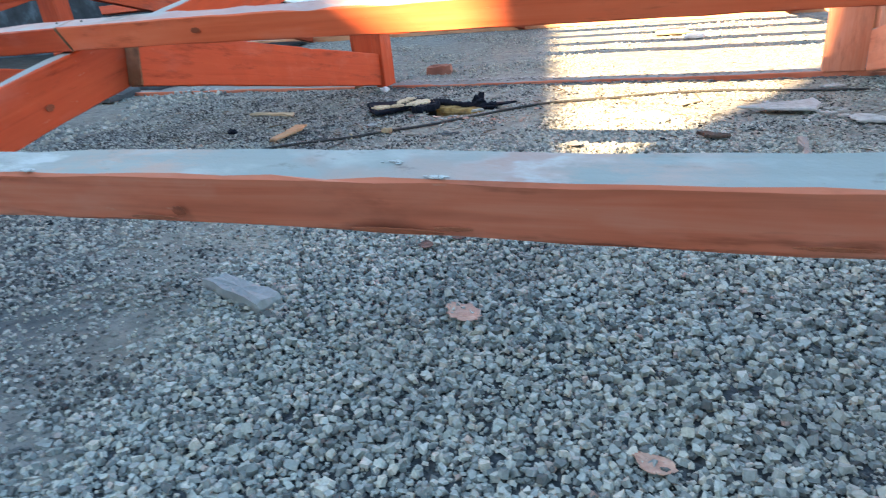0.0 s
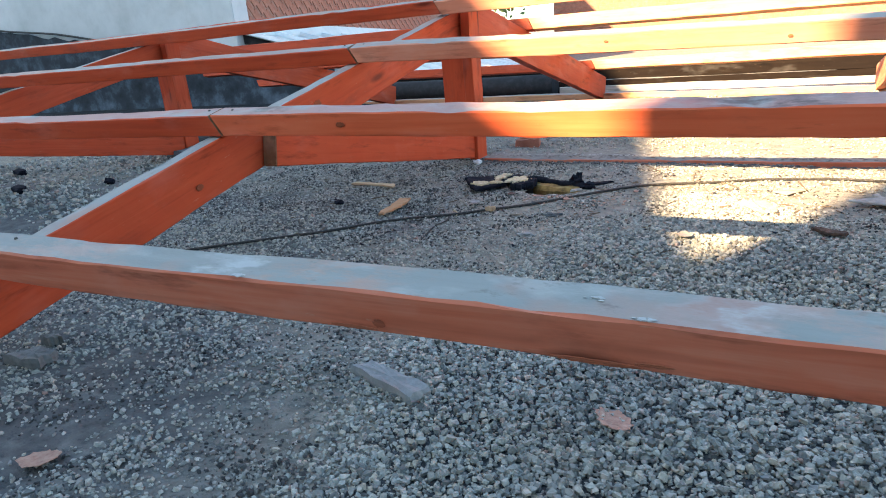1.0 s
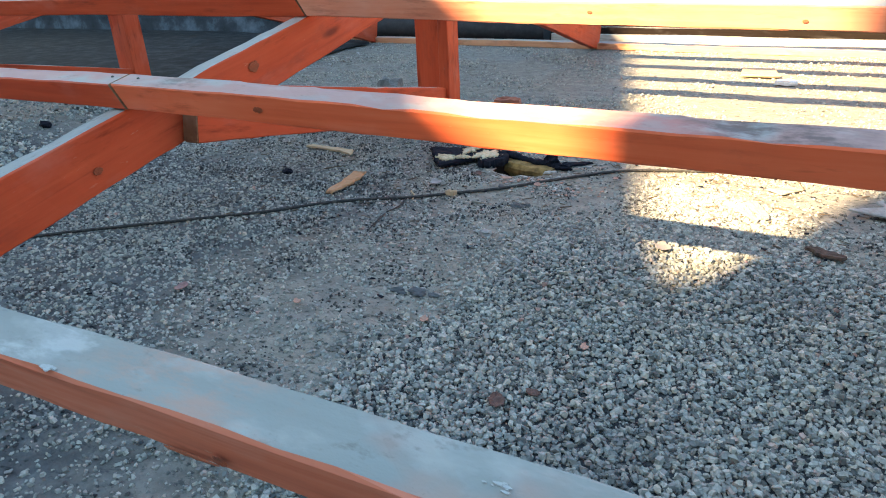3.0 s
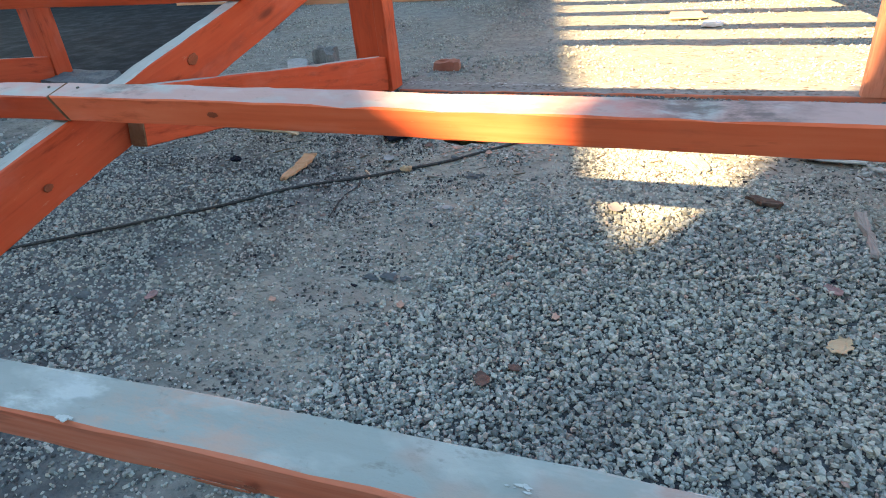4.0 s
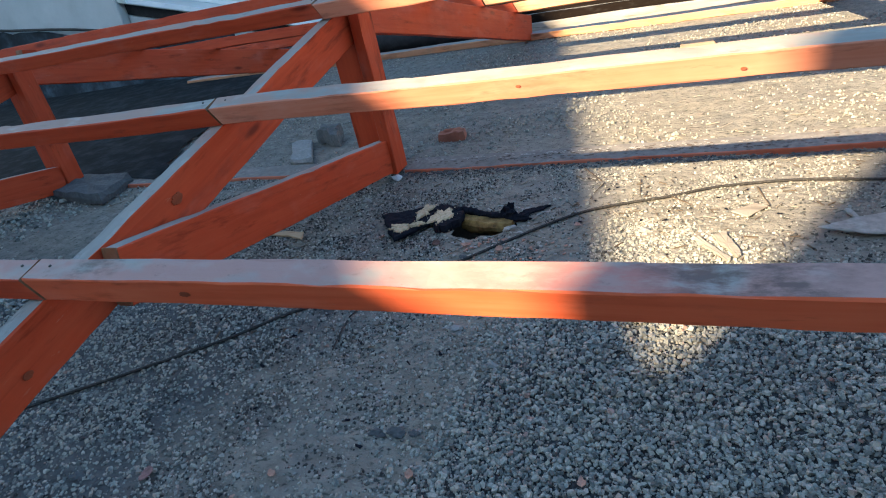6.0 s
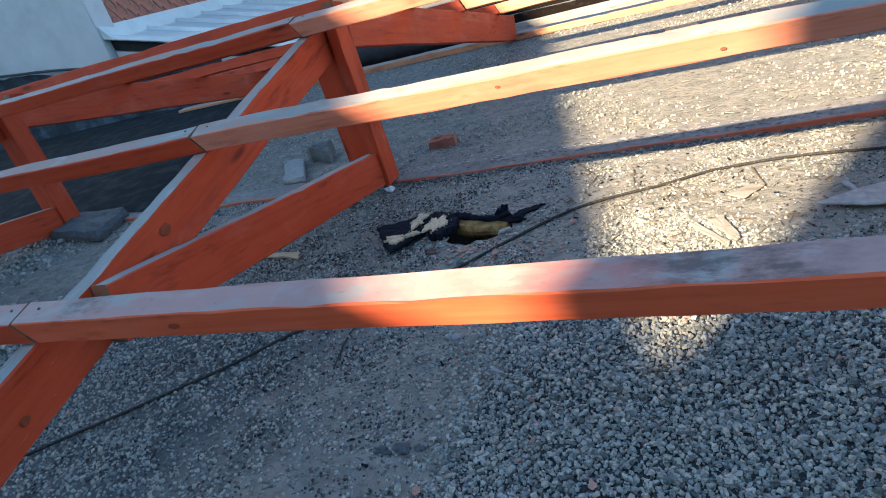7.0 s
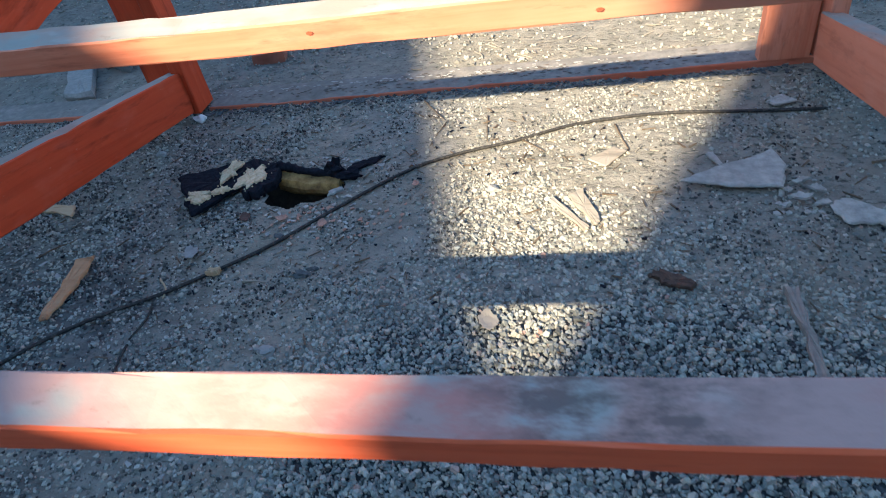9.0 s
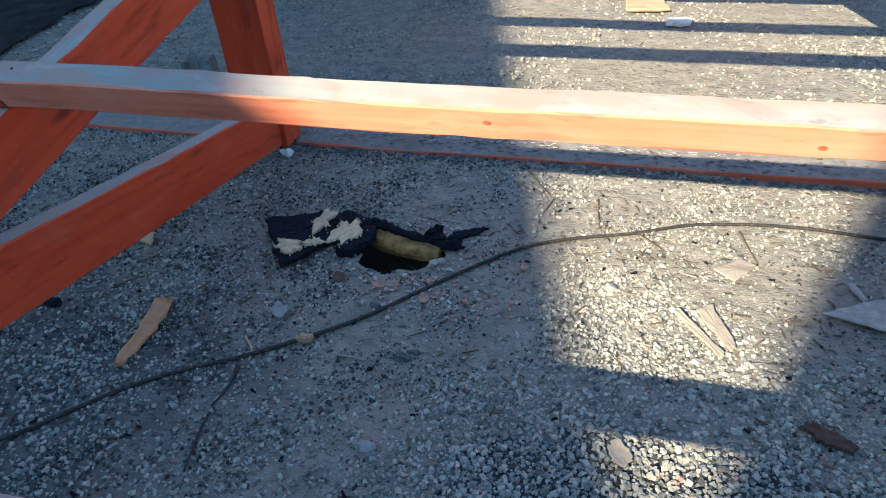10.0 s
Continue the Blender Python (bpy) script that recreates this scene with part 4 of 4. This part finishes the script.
BROWNBARK = speckled("brown_bark", ((0.04, 0.024, 0.018), (0.08, 0.048, 0.034), (0.13, 0.08, 0.055)), 60, 0.9)


def twig(pts, r, mat, label, name="twig", seed=1):
    lie(name, rod_mesh(smooth_line([(x, y, height(x, y) + r + 0.002) for x, y in pts], 4), r, 5, 0.5, seed, 0.25), mat, label, name, "twigs")


twig([(0.996, 2.542), (1.008, 2.475), (1.02, 2.421)], 0.003, BARK, "dry brown twig in the sun", seed=2)
twig([(1.02, 2.418), (0.987, 2.382), (0.956, 2.348)], 0.0025, BARK, "dry brown twig in the sun", seed=3)
twig([(0.451, 2.75), (0.488, 2.688), (0.531, 2.623)], 0.0025, BARK, "thin dry twig on the dirt", seed=4)
twig([(0.54, 2.609), (0.518, 2.535)], 0.002, BARK, "thin dry twig on the dirt", seed=5)
twig([(0.655, 2.632), (0.659, 2.562), (0.666, 2.491)], 0.002, BARK, "thin dry twig on the dirt", seed=6)
twig([(0.759, 2.488), (0.799, 2.446), (0.818, 2.425)], 0.0025, BARK, "thin dry twig on the dirt", seed=7)
twig([(-0.017, 1.9), (-0.005, 1.854), (-0.012, 1.793)], 0.0035, CABLE, "short black wire end on the dirt", "wire_scrap", 8)
twig([(-0.008, 1.779), (-0.003, 1.734), (0.013, 1.658)], 0.0035, CABLE, "short black wire end on the dirt", "wire_scrap", 9)
twig([(1.09, 1.777), (1.13, 1.77), (1.18, 1.766)], 0.003, BARK, "brown twig on the gravel", seed=14)
twig([(0.174, 1.959), (0.2, 1.962), (0.232, 1.957)], 0.003, PALEWOOD, "pale splinter on the dirt", seed=15)
twig([(-0.43, 2.06), (-0.4, 2.1), (-0.37, 2.12)], 0.003, BARK, "thin dark twig on the dirt", seed=16)
twig([(-0.038, 1.976), (-0.008, 1.945), (0.001, 1.914)], 0.003, BAREWOOD, "pale splinter beside the cable", seed=11)
twig([(0.93, 0.98), (0.97, 0.9), (1.0, 0.84)], 0.0018, BARK, "thin dry stalk on the gravel", seed=12)
twig([(1.518, 2.305), (1.579, 2.315), (1.638, 2.295)], 0.003, BARK, "dark twig on the dirt", seed=13)

# wood offcuts
def offcut(pts, thick, mat, label, seed, z0=0.006, tilt=0.01, jag=0.003, name="wood_offcut"):
    return lie(name, blob_mesh(pts, thick, seed, tilt, jag, z0), mat, label, name.split("_")[-1], name + "s")


offcut([(-0.288, 2.035), (-0.25, 2.047), (-0.232, 1.95), (-0.238, 1.84), (-0.256, 1.838), (-0.272, 1.96)], 0.009, TANWOOD, "broken tan wood offcut lying on gravel", 51, 0.012)
offcut([(-0.665, 2.262), (-0.655, 2.285), (-0.56, 2.28), (-0.456, 2.274), (-0.436, 2.228), (-0.5, 2.25)], 0.007, BAREWOOD, "pale yellow wood chip beside the brace", 52)
offcut([(0.829, 2.21), (0.84, 2.22), (0.916, 2.11), (0.905, 2.098)], 0.006, PALEWOOD, "pale wood splinter in the sun", 53)
offcut([(0.872, 2.228), (0.905, 2.247), (0.942, 2.13), (0.93, 2.115), (0.9, 2.17)], 0.006, PALEWOOD, "pale wood splinter in the sun", 54)
offcut([(0.08, 1.977), (0.107, 1.98), (0.11, 1.996), (0.082, 1.992)], 0.012, BAREWOOD, "small yellow wood block by the cable", 55, 0.008)
offcut([(1.243, 1.912), (1.268, 1.908), (1.266, 1.8), (1.264, 1.705), (1.246, 1.705), (1.25, 1.8)], 0.012, STICKWOOD, "grey-pink wood stick on the gravel", 56)
offcut([(-0.265, 3.15), (-0.15, 3.165), (-0.162, 3.225), (-0.275, 3.205)], 0.04, BRICKRED, "broken end of a red brick", 57, 0.0, 0.0, 0.004, "brick_piece")
offcut([(0.7, 4.5), (0.86, 4.5), (0.9, 4.28), (0.71, 4.25)], 0.012, BAREWOOD, "tan board scrap lying in the sun", 58, 0.01)
offcut([(0.878, 4.08), (0.972, 4.089), (0.982, 4.149), (0.888, 4.14)], 0.02, WHITEBIT, "white scrap on the dirt", 59, 0.004, 0.0, 0.004, "white_scrap")

offcut([(1.02, 1.95), (1.045, 1.962), (1.075, 1.945), (1.1, 1.925), (1.09, 1.905), (1.06, 1.92), (1.035, 1.935)], 0.008, BROWNBARK, "curled strip of brown bark on gravel", 50, 0.008, 0.12, 0.004, "bark_strip")
offcut([(0.923, 2.377), (0.984, 2.425), (1.015, 2.405), (0.963, 2.34)], 0.004, PALEWOOD, "thin pale veneer scrap in the sun", 60, 0.004, 0.0, 0.002)
# cement sheet pieces
offcut([(1.12, 2.255), (1.2, 2.3), (1.33, 2.358), (1.342, 2.29), (1.318, 2.22), (1.214, 2.228)], 0.007, SLATE, "triangular broken cement sheet piece on the dirt", 61, 0.01, 0.02, 0.004, "cement_sheet")
offcut([(1.387, 2.152), (1.427, 2.168), (1.48, 2.125), (1.52, 2.09), (1.468, 2.083), (1.404, 2.09)], 0.007, SLATE, "broken cement sheet piece lying on gravel", 62, 0.008, 0.02, 0.004, "cement_sheet")
offcut([(1.371, 2.597), (1.411, 2.625), (1.44, 2.59), (1.385, 2.576)], 0.006, SLATE, "small cement sheet scrap by the cable", 63, 0.006, 0.0, 0.003, "cement_sheet")
offcut([(1.192, 2.37), (1.206, 2.378), (1.222, 2.325), (1.212, 2.318)], 0.005, SLATE, "small cement sheet scrap on the dirt", 64, 0.004, 0.0, 0.002, "cement_sheet")
for k in range(30):
    r = random.Random(700 + k)
    x, y, q = 1.285 + 0.12 * r.random(), 2.12 + 0.14 * r.random(), r.uniform(0.003, 0.009)
    bm = lump_mesh((q, q * 0.8, q * 0.5), 700 + k, 0.4, 1)
    bmesh.ops.translate(bm, verts=bm.verts, vec=(x, y, height(x, y) + q * 0.3))
    lie("cement_crumb", bm, SLATE, "crumb of broken cement on the dirt", "crumb", "cement crumbs")
for k, (x, y, q) in enumerate(((1.31, 2.16, 0.02), (1.345, 2.185, 0.026), (1.375, 2.16, 0.018), (1.36, 2.24, 0.024), (1.33, 2.21, 0.016), (1.385, 2.21, 0.02))):
    r = random.Random(740 + k)
    ring = [(x + q * r.uniform(0.45, 1.35) * math.cos(a), y + q * r.uniform(0.35, 1.0) * math.sin(a)) for a in [1.5708 * i + r.uniform(-0.5, 0.5) for i in range(4)]]
    offcut(ring, 0.005, SLATE, "jagged flake of broken cement sheet", 740 + k, 0.006 + 0.004 * r.random(), 0.25 * r.random(), 0.002, "cement_sheet")

# slabs
offcut([(0.285, 0.92), (0.312, 0.945), (0.455, 0.905), (0.44, 0.862)], 0.02, PALESTONE, "thin pale grey stone slab lying on gravel", 65, 0.006, 0.0, 0.002, "stone_slab")
offcut([(-1.13, 3.25), (-1.02, 3.27), (-0.85, 2.98), (-0.97, 2.985)], 0.03, PALESTONE, "pale grey stone slab behind the sill", 66, 0.0, 0.0, 0.004, "stone_slab")
offcut([(-0.99, 3.28), (-1.0, 3.38), (-0.89, 3.35), (-0.83, 3.2)], 0.07, GREYSTONE, "grey stone block behind the sill", 67, 0.0, 0.0, 0.01, "stone_slab")
offcut([(-2.3, 2.68), (-2.3, 2.9), (-1.88, 2.86), (-1.82, 2.6)], 0.06, DARKSTONE, "grey concrete block on the ground", 68, 0.0, 0.0, 0.002, "concrete_block")
offcut([(-0.441, 0.715), (-0.41, 0.77), (-0.35, 0.77), (-0.342, 0.725)], 0.02, GREYSTONE, "grey stone slab on gravel", 69, 0.004, 0.0, 0.004, "stone_slab")
for k, (x, y, q) in enumerate(((0.3, 1.985, 0.02), (0.325, 2.003, 0.013), (0.255, 1.415, 0.018), (0.3, 1.42, 0.022), (0.335, 1.425, 0.012), (-0.35, 1.19, 0.02), (0.2, 2.12, 0.014))):
    bm = lump_mesh((q, q * 0.6, q * 0.35), 800 + k, 0.4, 2)
    bmesh.ops.translate(bm, verts=bm.verts, vec=(x, y, height(x, y) + q * 0.15))
    lie("clod", bm, DARKSTONE, "dark clod of soil on the dirt", "clod", "clods")
offcut([(-0.458, 0.8), (-0.44, 0.825), (-0.41, 0.822), (-0.42, 0.798)], 0.02, GREYSTONE, "grey stone slab on gravel", 70, 0.004, 0.0, 0.004, "stone_slab")

# leaves and scraps
def leaf(x, y, size, turn, mat, label, seed, kind="leaf"):
    pts = [(0.0, -1.0), (0.55, -0.45), (0.62, 0.2), (0.2, 0.85), (0.0, 1.0), (-0.35, 0.75), (-0.6, 0.1), (-0.45, -0.6)]
    c, s_ = math.cos(turn), math.sin(turn)
    pts = [(x + size * (px * c - py * s_), y + size * (px * s_ + py * c)) for px, py in pts]
    lie(kind, blob_mesh(pts, 0.0018, seed, 0.22, size * 0.09, height(x, y) + 0.008), mat, label, kind, kind + " litter")


leaf(0.75, 0.93, 0.036, 0.9, LEAF, "dry pinkish-brown leaf on gravel", 71)
leaf(1.03, 0.7, 0.022, 1.2, LEAF, "dry pinkish-brown leaf on gravel", 72)
leaf(-0.022, 0.535, 0.032, -0.9, LEAF, "dry pinkish-brown leaf on gravel", 73)
leaf(1.147, 1.384, 0.03, -0.6, BAREWOOD, "curled yellow leaf on gravel", 74)
leaf(0.594, 1.152, 0.022, 0.4, BROWNLEAF, "crumpled brown leaf on gravel", 75)
leaf(0.64, 1.195, 0.014, 1.4, BROWNLEAF, "crumpled brown leaf on gravel", 76)
leaf(1.16, 1.557, 0.022, 0.5, DULLPINK, "dull pinkish scrap on gravel", 87)
leaf(-0.18, 1.22, 0.02, 0.3, DULLPINK, "reddish leaf scrap in the dark soil", 88)
leaf(0.1, 1.27, 0.012, 0.9, LEAF, "reddish leaf scrap on the dirt", 89)
leaf(0.005, 2.056, 0.028, 0.6, PALESTONE, "pale grey leaf on the dirt", 78)
leaf(0.726, 1.837, 0.03, 0.2, PALEWOOD, "pale tan leaf in the sun", 79)
leaf(0.675, 1.362, 0.012, 0.2, LEAF, "small dry leaf scrap on gravel", 80)
leaf(0.09, 2.187, 0.022, 0.5, BROWNLEAF, "brown leaf below the hole", 81)
leaf(0.191, 2.18, 0.018, 1.5, LEAF, "pinkish leaf scrap below the hole", 82)
leaf(0.303, 2.153, 0.018, 0.3, LEAF, "pinkish leaf scrap by the cable", 83)
leaf(0.371, 1.319, 0.013, 0.3, LEAF, "red leaf scrap on gravel", 84)
leaf(0.503, 2.304, 0.014, 0.3, LEAF, "pink scrap beside the sun patch", 85)
leaf(1.3, 1.05, 0.02, 0.3, BROWNLEAF, "brown leaf on gravel", 86)
for x, y, k, mat, label in ((-0.294, 2.739, 0.022, WHITEBIT, "white crumpled plastic bit at the post foot"), (-0.53, 1.99, 0.02, FELT, "black lump of felt on the dirt"), (0.698, 2.271, 0.016, PALESTONE, "pale stone in the sun patch"), (0.304, 1.764, 0.017, PALESTONE, "pale stone on gravel"), (0.43, 1.645, 0.013, PALESTONE, "pale stone on gravel"), (-0.33, 2.533, 0.016, PALESTONE, "pale stone chip beside the brace"), (-2.39, 1.86, 0.045, FELT, "black lump of felt on the dark soil"), (-2.98, 2.2, 0.045, FELT, "black lump of felt on the dark soil"), (-2.06, 2.12, 0.03, FELT, "black lump of felt on the dark soil")):
    bm = lump_mesh((k, k * 0.7, k * 0.55), int(1000 * k), 0.3, 2)
    bmesh.ops.translate(bm, verts=bm.verts, vec=(x, y, height(x, y) + k * 0.4))
    lie("scrap", bm, mat, label, "scrap", "scraps")


# splinters and pale crumbs all over the dirt
def litter(name, count, box, seed, mat, label, long, wide):
    rng = random.Random(seed)
    V, F = [], []
    for _ in range(count):
        x, y = rng.uniform(box[0], box[1]), rng.uniform(box[2], box[3])
        if in_hole(x, y, 1.2):
            continue
        a, L, W, h = rng.uniform(0, 6.3), long * rng.uniform(0.3, 1.4), wide * rng.uniform(0.5, 1.4), rng.uniform(0.001, 0.003)
        c, s_ = math.cos(a), math.sin(a)
        z = height(x, y) + 0.003
        n = len(V)
        for dz in (0, h):
            for px, py in ((-L, -W), (L, -W * 0.5), (L * 0.8, W * 0.6), (-L * 0.9, W)):
                V.append((x + px * c - py * s_, y + px * s_ + py * c, z + dz + 0.15 * px * math.sin(a * 3)))
        F += [(n + 3, n + 2, n + 1, n), (n + 4, n + 5, n + 6, n + 7)] + [(n + k, n + (k + 1) % 4, n + 4 + (k + 1) % 4, n + 4 + k) for k in range(4)]
    me = bpy.data.meshes.new(name)
    me.from_pydata(V, [], F)
    me.materials.append(mat)
    ob = new(name, me)
    ob.parent = ground
    tagged(ob, label, kind="stuff")


litter("pink_crumbs", 45, (0.1, 0.5, 2.1, 2.24), 96, LEAF, "pinkish crumbs round the hole", 0.006, 0.004)
litter("hole_crumbs", 150, (0.0, 0.42, 2.12, 2.46), 97, SLATE, "pale crumbs round the hole", 0.006, 0.004)
litter("dark_splinters", 420, (-1.2, 1.6, 1.6, 2.72), 98, BARK, "dark bark splinters in the dirt", 0.014, 0.0018)
litter("mid_crumbs", 500, (-0.9, 1.5, 0.4, 2.7), 99, PALESTONE, "pale grit in the dirt", 0.004, 0.003)
litter("sheet_twigs", 120, (-4.0, -1.7, 2.6, 4.6), 100, BARK, "dark twigs on the black sheet", 0.05, 0.004)
litter("sill_crumbs", 420, (-0.3, 1.5, 2.765, 2.81), 101, DARKSTONE, "dark crumbs along the sill", 0.007, 0.005)
litter("sill_straw", 160, (-0.3, 1.5, 2.745, 2.83), 102, PALEWOOD, "pale straw along the sill", 0.016, 0.0016)
litter("brace_chips", 120, (-0.75, -0.05, 1.9, 2.7), 103, PALESTONE, "pale chips below the brace", 0.008, 0.005)
litter("straw", 160, (-0.9, 1.6, 2.9, 3.8), 104, PALEWOOD, "pale straw on the dirt", 0.022, 0.0016)
litter("splinters", 220, (-1.2, 1.8, 1.85, 2.7), 91, PALEWOOD, "pale wood splinters in the dirt", 0.012, 0.0018)
litter("far_splinters", 350, (-2.8, 2.4, 2.85, 5.1), 92, PALEWOOD, "pale wood splinters in the dirt", 0.02, 0.003)
litter("pale_crumbs", 260, (-1.2, 1.8, 1.5, 2.75), 93, SLATE, "pale cement crumbs in the dirt", 0.005, 0.003)
litter("dark_crumbs", 260, (-1.2, 1.8, 0.9, 2.75), 94, FELT, "black felt crumbs in the dirt", 0.006, 0.003)
litter("sheet_crumbs", 420, (-4.0, -1.9, 2.95, 5.0), 95, SLATE, "pale chips on the black sheet", 0.02, 0.008)

# bricks of the house's side: the stretch seen through the frame as pieces of their own
def brick_mesh(seed):
    rng = random.Random(seed)
    bm = bmesh.new()
    bmesh.ops.create_cube(bm, size=1)
    for v in bm.verts:
        v.co = Vector((v.co.x * 0.25, v.co.y * 0.024, v.co.z * 0.065)) + Vector((rng.uniform(-0.004, 0.004), rng.uniform(-0.002, 0.002), rng.uniform(-0.003, 0.003)))
    bmesh.ops.bevel(bm, geom=bm.edges[:], offset=0.003, segments=1, affect="EDGES")
    me = bpy.data.meshes.new("brick")
    bm.to_mesh(me)
    bm.free()
    me.materials.append(BRICKRED)
    return me


BRICKS = [brick_mesh(k) for k in range(6)]
rngb = random.Random(12)
for row in range(11):
    for col in range(27):
        s_ = 0.4 + 0.262 * col + (0.131 if row % 2 else 0)
        p = CORNER + SIDE * s_ + OUT * (-0.003 + rngb.uniform(0, 0.002))
        b = new("brick", BRICKS[rngb.randrange(6)])
        b.parent = side_wall
        b.matrix_basis = along((p.x, p.y, 0.56 + 0.077 * row), (p + SIDE)[:])


def brick_sheet(name, start, way, face, cols, rows, z0, parent, label):
    V, F = [], []
    quads = np.array([(0, 2, 3, 1), (4, 5, 7, 6), (0, 1, 5, 4), (2, 6, 7, 3), (0, 4, 6, 2), (1, 3, 7, 5)])
    n = 0
    for row in rows:
        for col in range(cols):
            c = start + way * (0.14 + 0.262 * col + (0.131 if row % 2 else 0)) + face * -0.009 + Vector((0, 0, z0 + 0.077 * row))
            for dz in (-0.0325, 0.0325):
                for do in (-0.012, 0.012):
                    for dl in (-0.125, 0.125):
                        V.append(c + way * dl + face * do + Vector((0, 0, dz)))
            F += (quads + 8 * n).tolist()
            n += 1
    me = bpy.data.meshes.new(name)
    me.from_pydata([tuple(v) for v in V], [], F)
    me.materials.append(BRICKRED)
    ob = new(name, me)
    ob.parent = parent
    tagged(ob, label, kind="stuff")


brick_sheet("upper_bricks", CORNER, SIDE, OUT, 33, range(11, 50), 0.56, side_wall, "red brickwork")
fd = Vector((16.0, -1.2, 0)).normalized()
brick_sheet("far_bricks", Vector((-3.7, 14.35, 0)), fd, Vector((fd.y, -fd.x, 0)), 47, range(0, 30), 0.05, far_house, "red brickwork in the sun")
